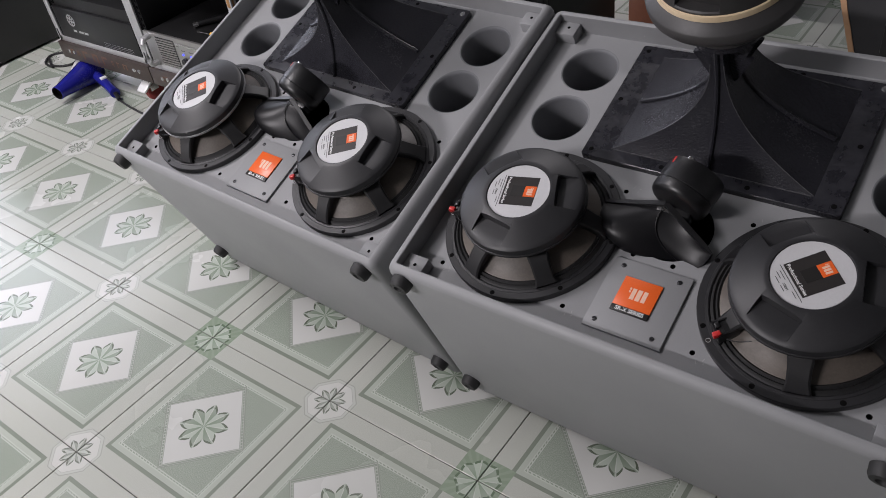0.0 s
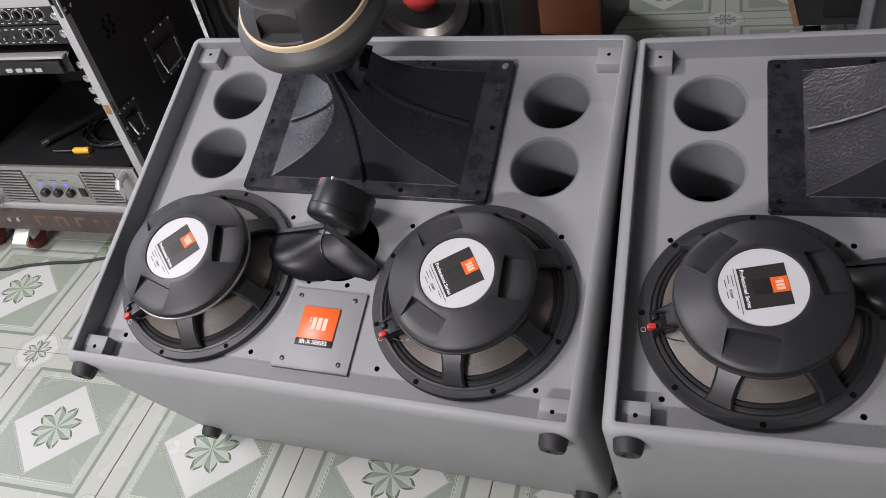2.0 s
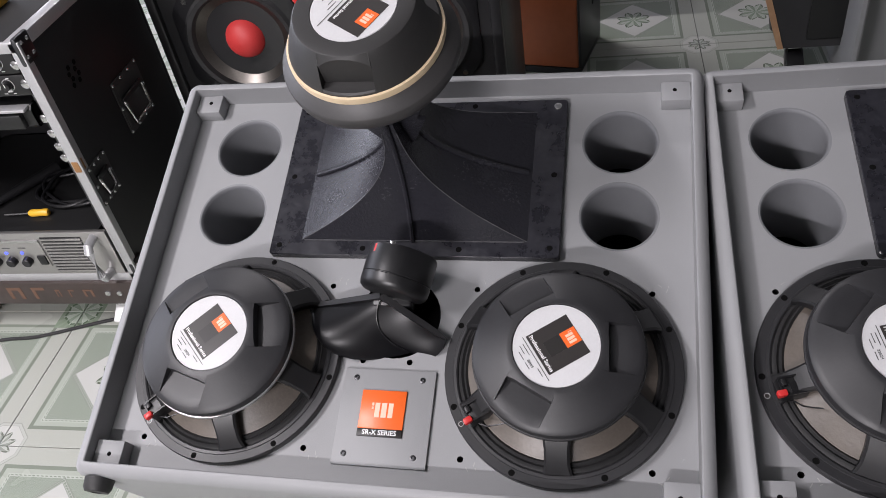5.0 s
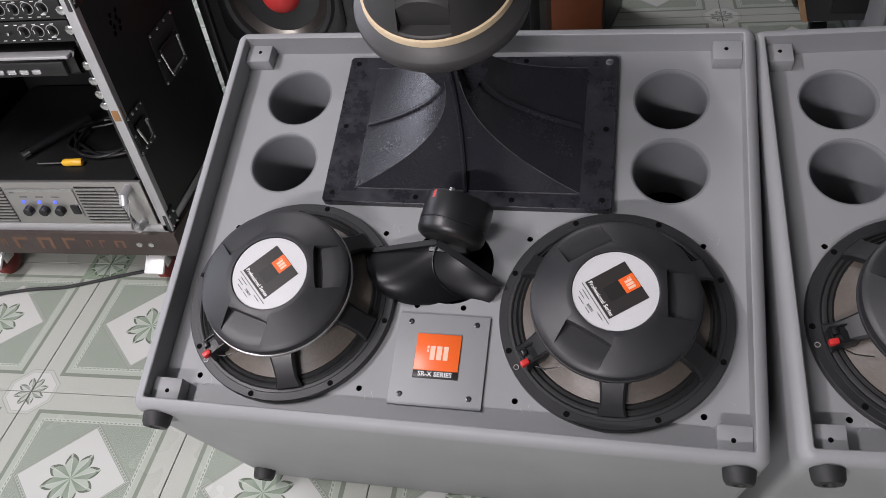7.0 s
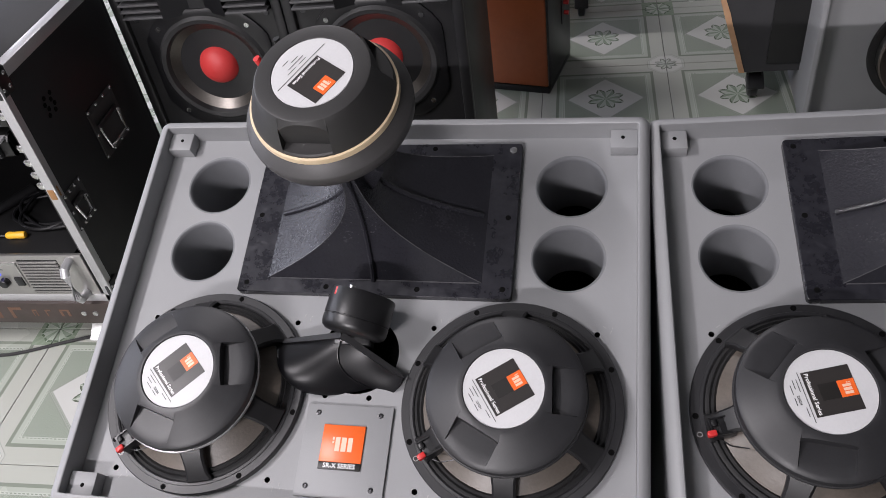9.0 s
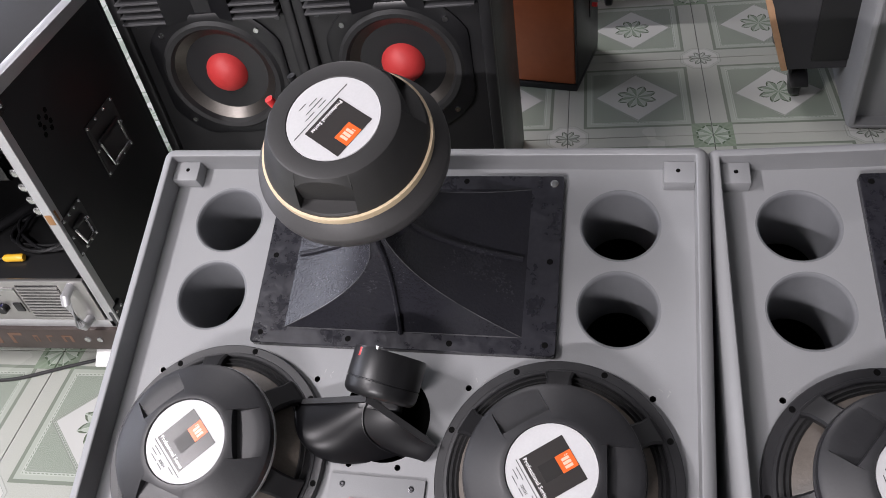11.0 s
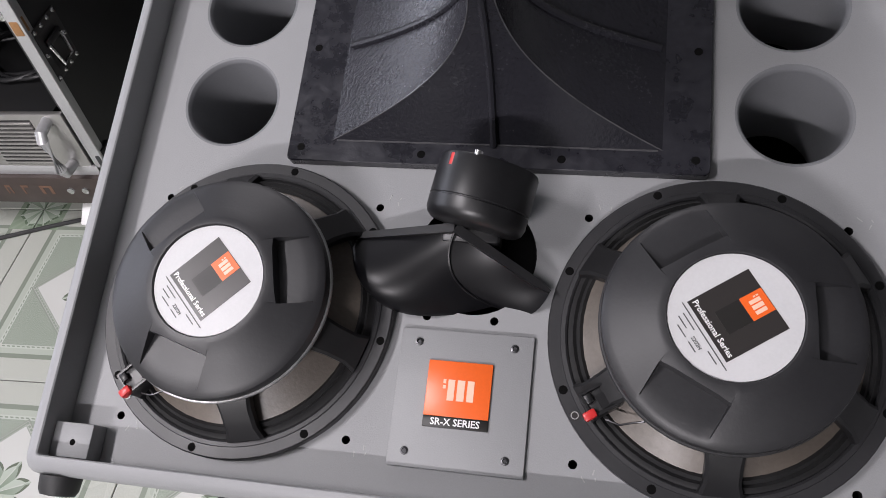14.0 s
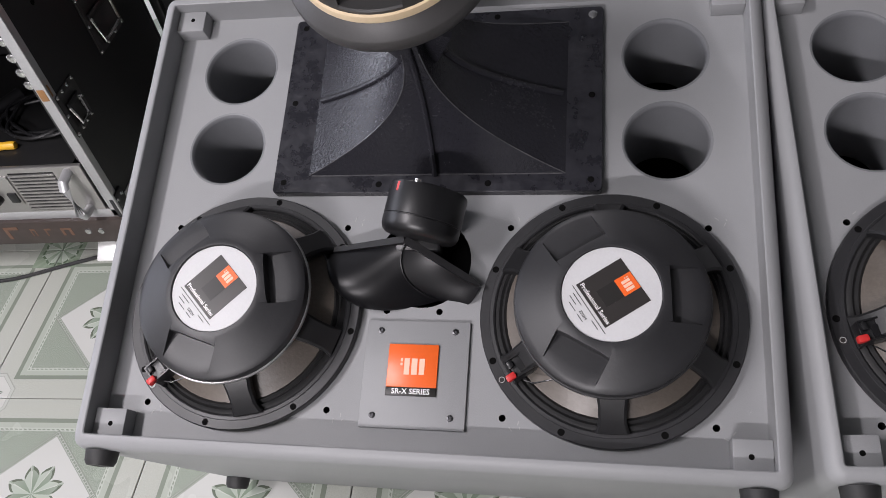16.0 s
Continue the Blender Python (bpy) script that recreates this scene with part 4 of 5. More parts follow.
def base_board(x0, x1, label):
    b = thing("rack_trolley", Matrix.Identity(4), label, "trolley", "rack trolleys")
    part("board", box(x0 - 0.012, x1 + 0.012, RY - 0.012, 1.20, 0.106, 0.173, 0.002), FILM_PLY, b, "dark film-faced plywood board")
    x = x0 + 0.06
    for k, (w, h) in enumerate(((0.030, 0.022), (0.016, 0.022), (0.045, 0.036), (0.045, 0.036), (0.040, 0.036), (0.014, 0.022), (0.018, 0.022), (0.030, 0.022))):
        bm = bmesh.new()
        box(x, x + w * 0.22, RY - 0.0126, RY - 0.0121, 0.142 - h / 2, 0.142 + h / 2, bm=bm)
        box(x + w * 0.22, x + w * 0.85, RY - 0.0126, RY - 0.0121, 0.142 + h / 2 - h * 0.24, 0.142 + h / 2, bm=bm)
        if k % 2:
            box(x + w * 0.62, x + w * 0.85, RY - 0.0126, RY - 0.0121, 0.142 - h / 2, 0.142 + h / 4, bm=bm)
        x += w + 0.020
        part("stencil_mark", bm, ORANGE_INK, b, "faded orange stencil mark", 0)
    for xx in (x0 + 0.055, x0 + 0.085, x1 - 0.085, x1 - 0.055):
        part("bolt", lathe([(0.008, 0), (0.007, 0.003), (0, 0.004)], 8, pose(xx, RY - 0.012, 0.142, 90)), CHROME, b, "steel bolt head")
    for xx in (x0 + 0.045, x1 - 0.075):
        for yy in (RY + 0.022, 1.13):
            caster(pose(xx, yy, 0.106), b)
    return b


base_board(RX0, RX1, "dark plywood base board on red-wheeled casters")


# ---- silver power amplifier ----
def power_amp():
    a = thing("power_amplifier", Matrix.Identity(4), "silver power amplifier with blue lamps in the rack", "amplifier")
    x0, x1, z0, z1, y = RX0 + 0.036, RX1 - 0.036, 0.188, 0.316, RY + 0.010
    part("chassis", box(x0 + 0.006, x1 - 0.006, y, 1.14, z0 + 0.001, z1 - 0.002, 0.001), PANEL_BLACK, a, "black steel chassis")
    face = part("front_panel", box(x0 - 0.014, x1 + 0.014, y - 0.012, y - 0.001, z0, z1, 0.003), SILVER_FACE, a, "silver front panel")
    for s0, s1 in ((x0 + 0.050, x0 + 0.150), (x1 - 0.150, x1 - 0.050)):
        for k in range(11):
            z = z0 + 0.016 + k * 0.0092
            part("vent_slat", box(s0, s1, y - 0.0165, y - 0.0115, z, z + 0.0042, 0.0008), SILVER_FACE, face)
        part("vent_back", box(s0, s1, y - 0.0128, y - 0.0118, z0 + 0.012, z1 - 0.012), PANEL_BLACK, face)
    cx = (x0 + x1) / 2
    part("control_plate", box(cx - 0.085, cx + 0.085, y - 0.0150, y - 0.0118, z0 + 0.030, z1 - 0.018, 0.002), SILVER_FACE, face)
    part("control_strip", box(cx - 0.085, cx + 0.085, y - 0.0160, y - 0.0148, z1 - 0.024, z1 - 0.018), CHROME, face)
    for k in range(3):
        x = cx - 0.045 + k * 0.040
        part("level_knob", lathe([(0.0, 0), (0.012, 0), (0.011, 0.012), (0.009, 0.014), (0, 0.014)], 20, pose(x, y - 0.015, z0 + 0.052, 90)), GLOSS_BLACK, face, "black level knob")
        part("indicator_lamp", lathe([(0.0038, 0), (0.003, 0.002), (0, 0.0025)], 10, pose(x - 0.006, y - 0.015, z0 + 0.074, 90)), BLUE_LED, face, "lit blue indicator")
    part("power_switch", box(cx + 0.062, cx + 0.082, y - 0.019, y - 0.014, z0 + 0.040, z0 + 0.066, 0.002), GLOSS_BLACK, face, "black rocker switch")
    bm = bmesh.new()
    for x0_, w_, dz in ((cx - 0.075, 0.012, 0.100), (cx - 0.055, 0.02, 0.088), (cx - 0.015, 0.02, 0.088), (cx + 0.025, 0.02, 0.088)):
        box(x0_, x0_ + w_, y - 0.0153, y - 0.0150, z0 + dz - 0.001, z0 + dz + 0.002, bm=bm)
    part("small_print", bm, INK, face, "", 0)
    for xx in (x0 + 0.018, x1 - 0.018):
        part("handle", tube([(xx, y - 0.010, z0 + 0.014), (xx, y - 0.040, z0 + 0.018), (xx, y - 0.046, z0 + 0.030), (xx, y - 0.046, z1 - 0.030), (xx, y - 0.040, z1 - 0.018), (xx, y - 0.010, z1 - 0.014)], 0.010, 12), ALU, a, "brushed aluminium handle")
    return a


power_amp()


# ---- upper rack units ----
def rack_unit(z0, z1, depth, kind, label, category):
    u = thing("rack_unit", Matrix.Identity(4), label, category, "upper rack units")
    x0, x1, y = RX0 + 0.034, RX1 - 0.034, RY + 0.010
    part("chassis", box(x0 + 0.008, x1 - 0.008, y, y + depth, z0 + 0.001, z1 - 0.001), PANEL_BLACK, u)
    if kind == "tuner":
        f = part("front_panel", loft([[Vector((x, y + dy - 0.012 * math.sin(math.pi * (x - x0) / (x1 - x0)) if dy < 0 else y, z)) for x, z, dy in [(x0 + (x1 - x0) * i / 16, z0, d) for i in range(17)]] for z0, d in ((z0, 0), (z0, -0.010), (z0 + 0.006, -0.016), (z1 - 0.008, -0.016), (z1, -0.008), (z1, 0))], False, False, False), PANEL_BLACK, u, "curved dark front panel")
        part("top_strip", box(x0 + 0.005, x1 - 0.005, y - 0.0285, y - 0.004, z1 - 0.006, z1 + 0.0005, 0.002), ALU, f, "silver top strip")
        part("dark_band", box(x0 + 0.02, x1 - 0.02, y - 0.0290, y - 0.012, z0 + 0.005, z1 - 0.011, 0.003), PANEL_BLACK, f)
        cx = (x0 + x1) / 2
        part("display", box(cx - 0.06, cx + 0.05, y - 0.0295, y - 0.028, z0 + 0.010, z1 - 0.016), SCREEN, f, "unlit greenish display")
        for s in (-1, 1):
            for k in range(4):
                part("push_button", box(cx + s * (0.08 + 0.027 * k) - 0.010, cx + s * (0.08 + 0.027 * k) + 0.010, y - 0.031, y - 0.028, z0 + 0.012, z0 + 0.021, 0.003), ALU, f, "pale oval push button")
    else:
        f = part("front_panel", box(x0 - 0.014, x1 + 0.014, y - 0.008, y - 0.0005, z0, z1, 0.001), PANEL_BLACK, u, "black front panel")
        n = 14
        for k in range(n):
            x = x0 + 0.075 + k * (x1 - x0 - 0.10) / (n - 1)
            if kind == "mixer" or k > 10:
                kn = part("rotary_knob", lathe([(0.0, 0), (0.0085, 0), (0.0075, 0.010), (0, 0.011)], 14, pose(x, y - 0.008, (z0 + z1) / 2 + 0.002, 90)), GLOSS_BLACK, f, "small black knob")
                part("dial_ring", lathe([(0.0112, 0), (0.0112, 0.0006), (0.0124, 0.0006), (0.0124, 0)], 20, pose(x, y - 0.008, (z0 + z1) / 2 + 0.002, 90)), PALE_GREY, kn, "pale printed dial ring")
                part("pointer", box(x - 0.0007, x + 0.0007, y - 0.0195, y - 0.0188, (z0 + z1) / 2 + 0.002, (z0 + z1) / 2 + 0.009), WHITE_PRINT, kn, "", 0)
            else:
                part("slider", box(x - 0.002, x + 0.002, y - 0.016, y - 0.008, (z0 + z1) / 2 - 0.006 + 0.004 * (k % 3), (z0 + z1) / 2 + 0.004 * (k % 3)), CHROME, f, "small slider")
        bm = bmesh.new()
        for k in range(22):
            x = x0 + 0.07 + k * (x1 - x0 - 0.09) / 21
            box(x - 0.004, x + 0.003, y - 0.0084, y - 0.0081, z1 - 0.007, z1 - 0.0052, bm=bm)
            box(x - 0.003, x + 0.004, y - 0.0084, y - 0.0081, z0 + 0.005, z0 + 0.0064, bm=bm)
        part("small_print", bm, WHITE_PRINT, f, "", 0)
        part("display", box(x0 + 0.02, x0 + 0.055, y - 0.0092, y - 0.008, z0 + 0.012, z1 - 0.010), MAUVE_LED if kind == "processor" else SCREEN, f, "small display")
        part("push_button", box(x1 - 0.03, x1 - 0.02, y - 0.012, y - 0.008, z0 + 0.010, z0 + 0.017, 0.001), WHITE_PRINT, f)
    return u


rack_unit(0.698, 0.741, 0.22, "mixer", "black rack unit with a row of knobs", "mixer")
rack_unit(0.652, 0.695, 0.22, "processor", "black rack processor with sliders and knobs", "processor")
rack_unit(0.585, 0.632, 0.22, "tuner", "dark curved rack unit with silver strip and display", "tuner")

# on the amplifier: screwdriver, cable coil, microphone
sd = thing("screwdriver", pose(-0.757, 0.797, 0.314 + 0.009, 0, 0, 3), "yellow-handled screwdriver lying on the amplifier", "screwdriver")
part("handle", lathe([(0.0, 0), (0.007, 0.001), (0.009, 0.006), (0.0085, 0.025), (0.009, 0.040), (0.007, 0.047), (0.004, 0.050)], 14, pose(0.025, 0, 0, 0, -90, 0)), YELLOW, sd, "yellow plastic handle")
part("blade", rod((-0.025, 0, 0), (-0.085, 0, 0), 0.0022, 8), CHROME, sd, "steel blade")
cc = thing("cable_coil", pose(-0.70, 0.90, 0.314), "black coiled cable on the amplifier", "cable")
pts = []
for i in range(120):
    a = i / 119 * 2 * math.pi * 3.3
    r = 0.075 + 0.012 * math.sin(2.3 * a)
    pts.append((r * 1.3 * math.cos(a), r * math.sin(a), 0.006 + 0.003 * i / 40 + 0.002 * math.sin(5 * a)))
part("cable_loop", tube(pts, 0.0042, 8), GLOSS_BLACK, cc, "black rubber cable")
mic = thing("microphone", pose(-0.885, 0.832, 0.314 + 0.014, 0, 0, 58), "black handheld microphone lying on the amplifier", "microphone")
part("body", lathe([(0.0, 0), (0.009, 0), (0.010, 0.02), (0.013, 0.12), (0.014, 0.16), (0, 0.161)], 16, pose(0, 0, 0, 0, 90, 0)), GLOSS_BLACK, mic)
part("plug", lathe([(0.0, 0), (0.010, 0), (0.010, 0.018), (0, 0.019)], 14, pose(-0.018, 0, 0, 0, 90, 0)), CHROME, mic, "steel connector end")
tagged(part("yellow_case", box(-0.76, -0.66, 0.80, 0.93, 0.7625, 0.815, 0.006, m=Matrix.Identity(4)), YELLOW), "small yellow plastic case on the rack", "case")

# ---- the second rack ----
SX0, SX1 = -1.690, -1.128
rack_b = rack_case(SX0, SX1, RY + 0.005, 1.16, 0.185, 0.750, "open black flight-case rack beside the first")
base_board(SX0, SX1, "dark plywood base board under the second rack")
ab = thing("bass_amplifier", Matrix.Identity(4), "black power amplifier with pale emblem in the rack", "amplifier")
x0, x1, y = SX0 + 0.024, SX1 - 0.024, RY + 0.016
part("chassis", box(x0 + 0.01, x1 - 0.01, y, 1.14, 0.186, 0.365, 0.003), PANEL_BLACK, ab, "glossy black chassis")
fp = part("front_panel", box(x0, x1, y - 0.012, y - 0.0005, 0.186, 0.320, 0.004), GLOSS_BLACK, ab, "glossy black front panel")
bm = lathe([(0.020, 0), (0.024, 0.001), (0.024, 0.0015), (0.020, 0.0015)], 24, pose(x0 + 0.11, y - 0.0125, 0.275, 90))
for k in range(6):
    box(-0.0025, 0.0025, 0.004, 0.021, 0, 0.0015, bm=bm, m=pose(x0 + 0.11, y - 0.0125, 0.275, 90) @ pose(0, 0, 0, 0, 0, 60 * k))
part("emblem", bm, ALU, fp, "pale round emblem", 0)
bm = bmesh.new()
for k, w in enumerate((0.02, 0.03, 0.025)):
    box(x0 + 0.10 + k * 0.036, x0 + 0.10 + k * 0.036 + w, y - 0.0128, y - 0.012, 0.228, 0.236, bm=bm)
for k in range(30):
    for j in range(3):
        box(x0 + 0.29 + k * 0.006, x0 + 0.292 + k * 0.006, y - 0.0128, y - 0.012, 0.200 + j * 0.007, 0.202 + j * 0.007, bm=bm)
part("panel_marks", bm, ALU, fp, "", 0)
fan = part("cooling_fan_label", lathe([(0.0, 0.0), (0.045, 0), (0.045, 0.002), (0.030, 0.003), (0.029, 0.002), (0, 0.002)], 28, pose(x1 - 0.12, 0.90, 0.366)), LABEL_GREY, ab, "round disc with yellow stripe")
part("stripe", box(-0.028, 0.028, -0.003, 0.003, 0.002, 0.0032, m=pose(x1 - 0.12, 0.90, 0.366, 0, 0, -35)), YELLOW, fan)
tagged(part("pale_lead", tube([(SX0 + 0.05, 0.78, 0.62), (SX0 + 0.12, 0.80, 0.52), (SX0 + 0.24, 0.84, 0.42), (SX0 + 0.36, 0.88, 0.372), (SX0 + 0.42, 0.89, 0.371)], 0.0013, 6), ALU), "thin pale lead hanging in the rack", "cable")


# ---- black floor-standing speakers ----
SATIN = worn("satin_black_vinyl", (0.012, 0.012, 0.013), (0.018, 0.018, 0.019), 0.42, 0, 300, 7, 0.0003, 0.15, 0.25)
METAL_CONE = worn("brushed_grey_cone", (0.16, 0.148, 0.135), (0.11, 0.10, 0.092), 0.34, 0.9, 200, 14, 0.0003, 0.15, 0.2)
DOME_RED = worn("matt_red_dome", (0.50, 0.035, 0.035), (0.42, 0.025, 0.025), 0.55, 0, 300, 12, 0.0002)


def tower(cx, label):
    s = thing("floor_speaker", Matrix.Identity(4), label, "speaker", "black speakers with red domes")
    w, y0, d, h = 0.203, 1.185, 0.42, 1.02
    part("cabinet_body", box(cx - w, cx + w, y0 + 0.012, y0 + d, 0.0, h, 0.006), SATIN, s, "black cabinet body")
    for k in (-1, 1):
        part("side_trim", box(*sorted((cx + k * w, cx + k * (w - 0.024))), y0 - 0.014, y0 + 0.012, 0.0, h, 0.005), SATIN, s, "rounded black side trim")
    wz = 0.514
    # woofer
    m = pose(cx, y0, wz, 90)
    sq = []
    for rr, z in ((0.152, 0.0), (0.152, 0.006), (0.145, 0.009), (0.137, 0.009)):
        ring = []
        for i in range(64):
            a = 2 * math.pi * i / 64
            c, q = abs(math.cos(a)), abs(math.sin(a))
            k = min(1.12, 1.0 / max(c, q)) if rr > 0.138 else 1.0
            ring.append(m @ Vector((rr * k * math.cos(a), rr * k * math.sin(a), z + 0.012 - 0.012)))
        sq.append(ring)
    frame_ = part("woofer_frame", loft(sq), GLOSS_BLACK, s, "gloss black woofer frame")
    part("surround", lathe([(0.137, 0.009), (0.130, 0.016), (0.120, 0.014), (0.114, 0.004)], 56, m), RUBBER, frame_, "black rubber surround")
    part("cone", lathe([(0.114, 0.004), (0.084, -0.020), (0.048, -0.045), (0.044, -0.046)], 56, m), METAL_CONE, frame_, "brushed grey cone")
    part("dome", lathe([(0.050, -0.046), (0.050, -0.030), (0.0495, -0.016), (0.044, -0.002), (0.034, 0.010), (0.018, 0.018), (0, 0.020)], 40, m), DOME_RED, frame_, "matt red dome")
    for a in (45, 135, 225, 315):
        part("frame_screw", lathe([(0.007, 0), (0.006, 0.003), (0, 0.003)], 12, m @ Matrix.Translation((0.154 * math.cos(radians(a)), 0.154 * math.sin(radians(a)), 0.0088))), CHROME, frame_)
    part("front_board", holed_board(cx - w + 0.024, cx + w - 0.024, 0.0, h, cx, wz, 0.138, y0), SATIN, s, "black front board", 0)
    for dx in (-0.160, 0.160):
        part("grille_socket", lathe([(0.007, 0), (0.006, 0.001), (0, 0.0006)], 12, pose(cx + dx, y0, 0.645, 90)), DARK_STEEL, s)
    # horn with louvres
    for k in (-1, 1):
        xa, xb = sorted((cx + k * 0.075, cx + k * 0.175))
        part("louvre_back", box(xa, xb, y0 - 0.004, y0 + 0.001, 0.655, 0.815), HOLE_SHADE, s)
        for j in range(10):
            z = 0.659 + j * 0.0155
            part("louvre", box(xa, xb, y0 - 0.030 + 0.0, y0, z, z + 0.005, 0.001), SLAT_GREY, s)
    bm = loft([[Vector((cx - 0.075, y0 - 0.030, z)), Vector((cx, y0 + 0.010, z)), Vector((cx + 0.075, y0 - 0.030, z))] for z in (0.655, 0.815)], closed=False)
    part("horn_flare", bm, GLOSS_BLACK, s)
    return s


def holed_board(xa, xb, za, zb, cx, cz, r, y):
    bm = holed([(xa, za), (xb, za), (xb, zb), (xa, zb)], [(cx, cz, r, 56)], 0.0)
    for v in bm.verts:
        v.co = Vector((v.co.x, y, v.co.y))
    return bm


tower(-0.334, "black floor speaker with red-domed woofer")
tower(0.073, "black floor speaker with red-domed woofer beside its pair")

# ---- orange-brown wooden speaker, its back to the side ----
CHERRY = worn("orange_brown_veneer", (0.36, 0.095, 0.032), (0.28, 0.07, 0.024), 0.35, 0, 40, 5, 0.0002, 0.12, 0.15)
wm = pose(0.418, 1.841, 0.0, 0, 0, -14)
ws = thing("wooden_speaker", wm, "orange-brown veneered speaker with black back panel", "speaker")
part("plinth", box(-0.256, 0.006, 0.0, 0.262, 0.0, 0.022, 0.004), SATIN, ws, "black plinth")
part("cabinet_body", box(-0.252, 0.0, 0.004, 0.258, 0.022, 0.78, 0.006), CHERRY, ws, "orange-brown veneer body")
part("back_panel", box(0.0, 0.008, 0.006, 0.256, 0.024, 0.778, 0.002), SATIN, ws, "black back panel")
tp = part("terminal_plate", box(0.008, 0.011, 0.15, 0.20, 0.17, 0.27, 0.001), GLOSS_BLACK, ws, "black terminal plate")
for zz in (0.20, 0.235):
    part("binding_post", rod((0.010, 0.175, zz), (0.026, 0.175, zz), 0.007, 12), RED, tp, "red binding post")

# ---- dark monitor speaker on casters with a chipped plywood edge ----
CARPET = worn("dark_grey_carpet_covering", (0.035, 0.035, 0.038), (0.05, 0.05, 0.053), 0.85, 0, 500, 10, 0.001, 0.1, 0.5)
RAW_PLY = worn("raw_chipped_plywood", (0.55, 0.33, 0.19), (0.42, 0.24, 0.13), 0.7, 0, 60, 20, 0.001)
ms = thing("monitor_speaker", Matrix.Identity(4), "dark covered monitor speaker with chipped plywood edge, on casters", "speaker")
prof = [(0.985, 0.108), (0.905, 0.36), (0.905, 0.62), (1.60, 0.62), (1.60, 0.108)]
part("cabinet_body", loft([[Vector((x + 0.014, y, z)) for x, z in prof] for y in (1.742, 2.10)], True, True), CARPET, ms, "dark grey covered body")
part("front_grille", box(1.055, 1.58, 1.736, 1.742, 0.135, 0.60, 0.002), SATIN, ms, "black front grille")
secs = []
for k in range(13):
    s = k / 12
    x, z = 0.985 - 0.080 * s, 0.108 + 0.252 * s
    wv = 0.014 + 0.006 * noise.noise(Vector((0, 0, s * 6)))
    secs.append([Vector((x - 0.002, 1.738, z)), Vector((x + wv, 1.738, z)), Vector((x + wv, 1.76, z)), Vector((x - 0.002, 1.76, z))])
part("plywood_edge", loft(secs, True, True), RAW_PLY, ms, "bare chipped plywood edge", 0)
for xx, yy in ((1.035, 1.775), (1.52, 1.775), (1.035, 2.05), (1.52, 2.05)):
    caster(pose(xx, yy, 0.106), ms, GLOSS_BLACK, 0.034, GLOSS_BLACK)

# ---- grey speaker standing upright behind ----
gs = thing("standing_speaker", pose(1.140, 1.600, 0, 0, 0, -4), "grey speaker cabinet standing upright, open front", "speaker")
def upright_ring(inset, y, r):
    return [Vector((p.x, y, p.y)) for p in round_rect(inset, 0.655 - inset, inset, 0.83 - inset, r, 0, 4)]
part("shell", loft([upright_ring(0.012, 0.45, 0.006), upright_ring(0, 0.44, 0.016), upright_ring(0, 0.016, 0.016), upright_ring(0.0045, 0.0045, 0.014), upright_ring(0.0135, 0.0, 0.006), upright_ring(0.018, 0.0014, 0.003), upright_ring(0.018, 0.06, 0.003)], True), GREY_PAINT, gs, "grey textured shell with rounded rim")
part("baffle", box(0.0175, 0.6375, 0.042, 0.06, 0.0175, 0.8125), GREY_PAINT, gs, "grey front baffle")
for cz in (0.22, 0.60):
    m = pose(0.300, 0.042, cz, 90)
    wf = part("woofer_frame", lathe([(0.156, 0), (0.1555, 0.010), (0.147, 0.0125), (0.1365, 0.0125), (0.1345, 0.004)], 56, m), BLACK_CAST, gs, "black woofer ring")
    part("cone", lathe([(0.1345, 0.004), (0.13, 0.010), (0.122, 0.0), (0.06, -0.03), (0, -0.03)], 48, m @ pose(0, 0, 0.034)), PAPER_CONE, wf)
    part("motor_cover", lathe([(0.086, 0.05), (0.10, 0.066), (0.10, 0.078), (0.06, 0.10), (0, 0.099)], 48, m), MOTOR_BLACK, wf)

# ---- board on casters farther back ----
dl = thing("caster_trolley", Matrix.Identity(4), "pale wooden trolley board on black casters", "trolley")
part("board", box(0.16, 0.565, 2.335, 2.80, 0.106, 0.130, 0.003), RAW_PLY, dl, "pale plywood board")
part("load_box", box(0.17, 0.55, 2.36, 2.79, 0.130, 0.62, 0.006), CARPET, dl, "dark covered box")
for xx, yy in ((0.525, 2.365), (0.20, 2.365), (0.525, 2.75), (0.20, 2.75)):
    caster(pose(xx, yy, 0.106), dl, GLOSS_BLACK, 0.034, GLOSS_BLACK)

# ---- black box on the floor beyond the racks ----
bb = thing("black_cabinet", Matrix.Identity(4), "plain black cabinet standing on the floor beyond the racks", "cabinet")
part("cabinet_body", box(-2.66, -2.168, 0.52, 1.16, 0.012, 0.95, 0.008), SATIN, bb, "black vinyl-covered body")
for xx, yy in ((-2.60, 0.58), (-2.23, 0.58), (-2.60, 1.10), (-2.23, 1.10)):
    part("foot", lathe([(0.0, 0.0), (0.020, 0.0), (0.022, 0.004), (0.022, 0.013), (0, 0.013)], 20, pose(xx, yy, 0)), RUBBER, bb, "round black rubber foot")

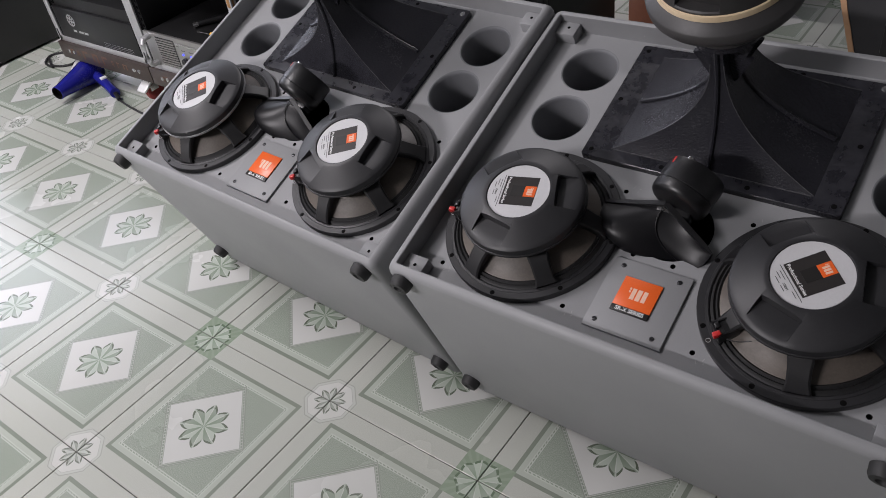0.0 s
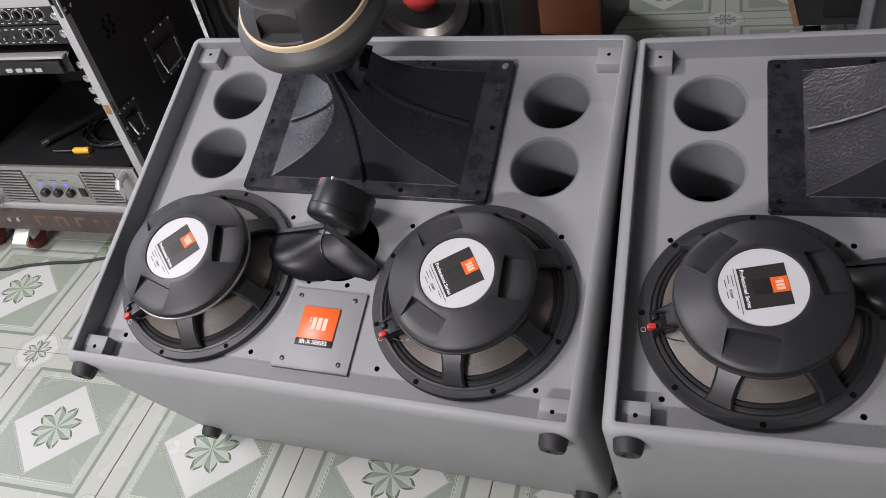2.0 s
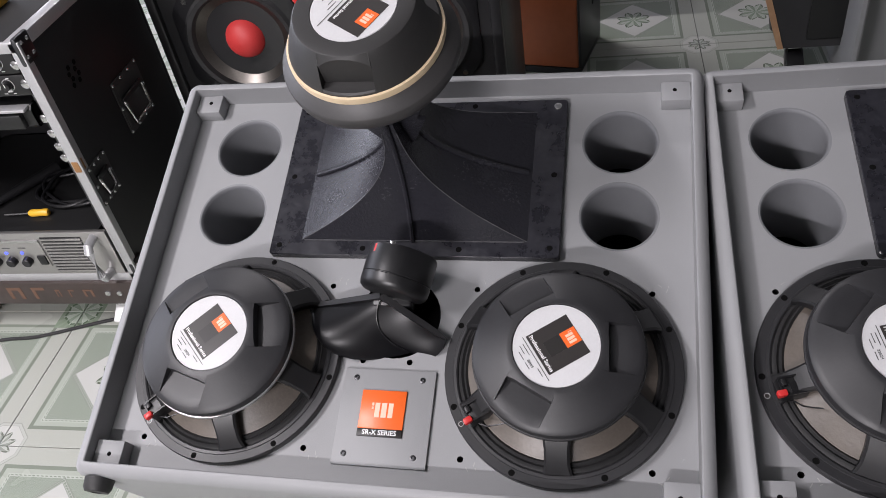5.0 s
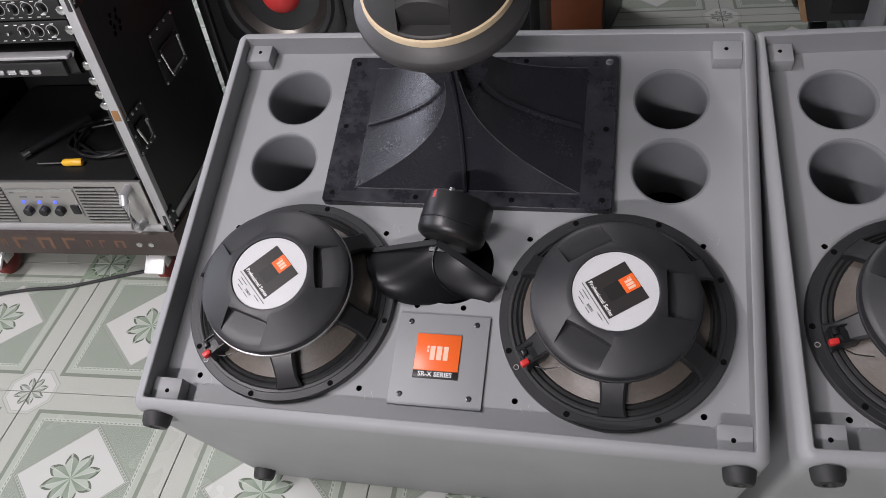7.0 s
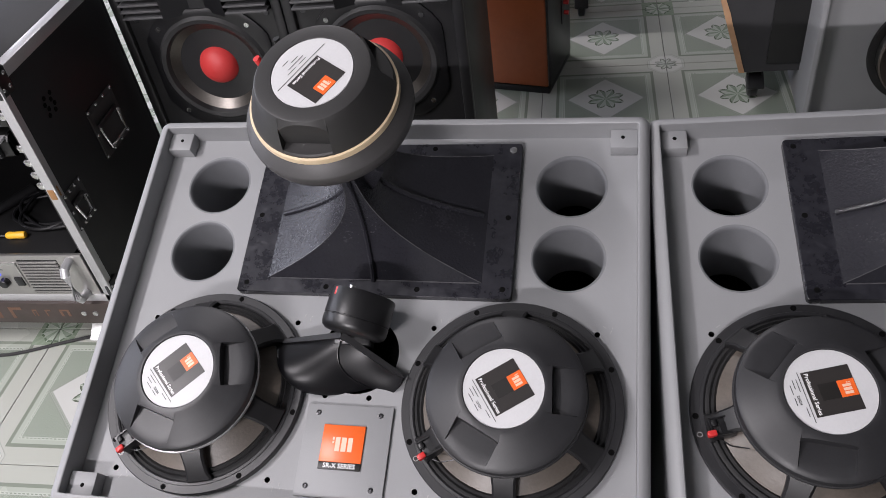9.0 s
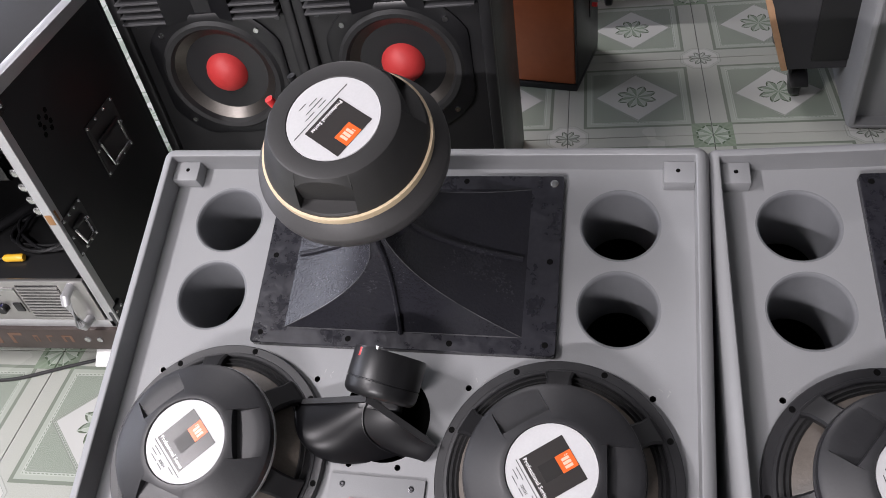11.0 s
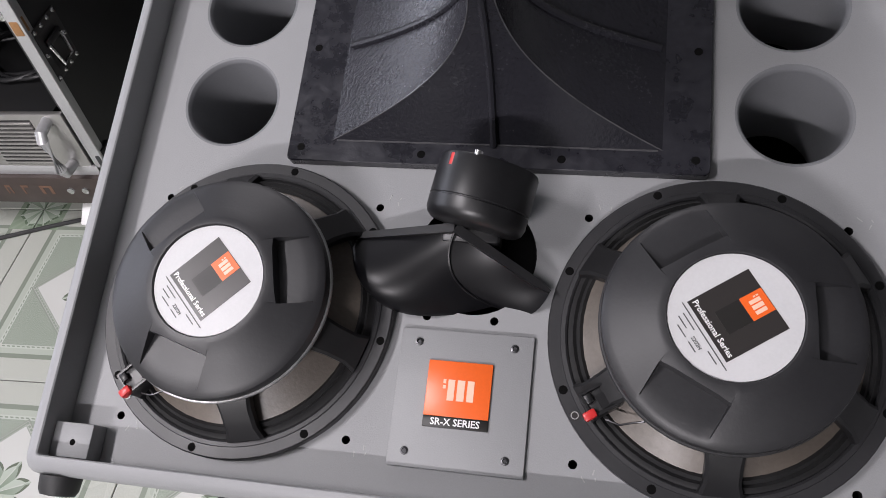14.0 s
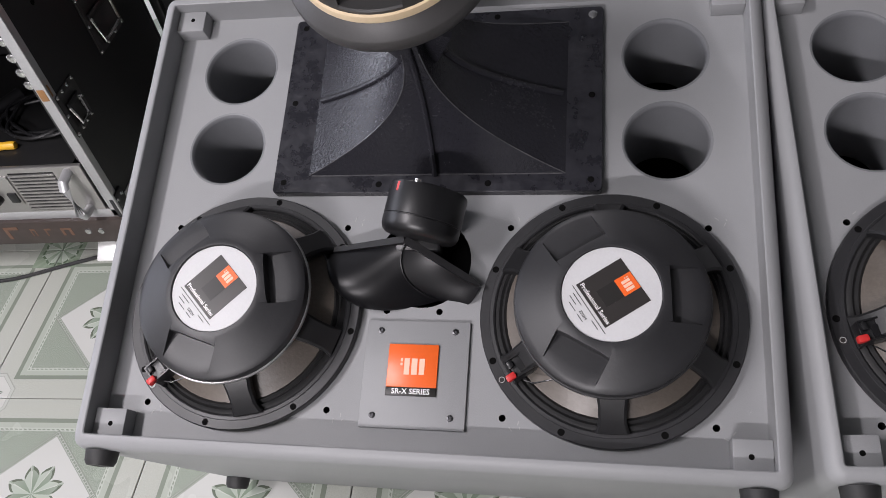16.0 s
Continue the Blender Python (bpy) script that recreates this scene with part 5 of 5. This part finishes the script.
# ---- blue hair dryer and cables on the floor ----
BLUE = worn("glossy_dark_blue_plastic", (0.012, 0.014, 0.22), (0.010, 0.010, 0.16), 0.25, 0, 200, 10, 0.0001)
hd = thing("hair_dryer", pose(-1.575, 0.667, 0.052, 0, 0, 104), "glossy dark blue hair dryer lying on the floor", "hair dryer")
part("barrel", lathe([(0.024, 0), (0.026, 0.002), (0.027, 0.02), (0.034, 0.07), (0.043, 0.13), (0.050, 0.165), (0.051, 0.195), (0.046, 0.218), (0.030, 0.232), (0, 0.236)], 36, pose(-0.105, 0, 0, 0, 90, 0)), BLUE, hd, "glossy blue barrel")
part("air_opening", lathe([(0.024, 0), (0.022, 0.02), (0, 0.02)], 28, pose(-0.105, 0, 0, 0, 90, 0)), HOLE_SHADE, hd)
part("grip", tube([(0.072, -0.030, -0.005), (0.052, -0.080, -0.018), (0.027, -0.130, -0.026), (0.004, -0.168, -0.028), (-0.014, -0.198, -0.030)], 0.0195, 16), BLUE, hd, "blue handle")
part("switch", box(-0.012, 0.012, -0.010, 0.010, 0.0, 0.007, 0.002, m=pose(0.040, -0.105, -0.004, 0, 0, -28)), WHITE_PRINT, hd, "pale slide switch")
part("cord_sleeve", tube([(-0.014, -0.198, -0.030), (-0.025, -0.215, -0.037), (-0.034, -0.229, -0.044)], 0.008, 10), GLOSS_BLACK, hd)


def floor_cable(points, r, label):
    pts = []
    n = len(points)
    for i in range(n - 1):
        p0, p1, p2, p3 = (Vector((*points[max(0, min(n - 1, i + k))], r + 0.0005)) for k in (-1, 0, 1, 2))
        for j in range(8):
            t = j / 8
            pts.append(0.5 * (2 * p1 + (p2 - p0) * t + (2 * p0 - 5 * p1 + 4 * p2 - p3) * t * t + (3 * p1 - p0 - 3 * p2 + p3) * t ** 3))
    tagged(part("floor_cable", tube(pts, r, 8), RUBBER), label, "cable", "floor cables")


floor_cable([(-1.345, 0.690), (-1.25, 0.672), (-1.12, 0.660), (-1.05, 0.680), (-0.96, 0.700), (-0.875, 0.711), (-0.76, 0.750), (-0.645, 0.790), (-0.50, 0.86), (-0.42, 0.98)], 0.0042, "black cable running over the tiles under the rack")
floor_cable([(-2.02, 0.80), (-1.92, 0.76), (-1.85, 0.80), (-1.88, 0.87), (-1.97, 0.88), (-2.03, 0.82), (-1.98, 0.76), (-1.9, 0.75)], 0.005, "black cable looped on the tiles")

# ---- floor tiles, laid last ----
def tile_mesh():
    g, t = 0.0011, TILE
    bm = loft([round_rect(g, t - g, g, t - g, 0.001, -0.004, 1), round_rect(g, t - g, g, t - g, 0.001, -0.0008, 1), round_rect(g + 0.0008, t - g - 0.0008, g + 0.0008, t - g - 0.0008, 0.001, 0.0, 1)], False, True)
    me = bpy.data.meshes.new("tile")
    bm.to_mesh(me)
    bm.free()
    me.materials.append(TILE_PRINT)
    return me


TILE_MESH = tile_mesh()
for i in range(-7, 8):
    for j in range(-8, 10):
        o = new("tile", TILE_MESH)
        o.location = (i * TILE, j * TILE, 0.0)
        o.parent = floor
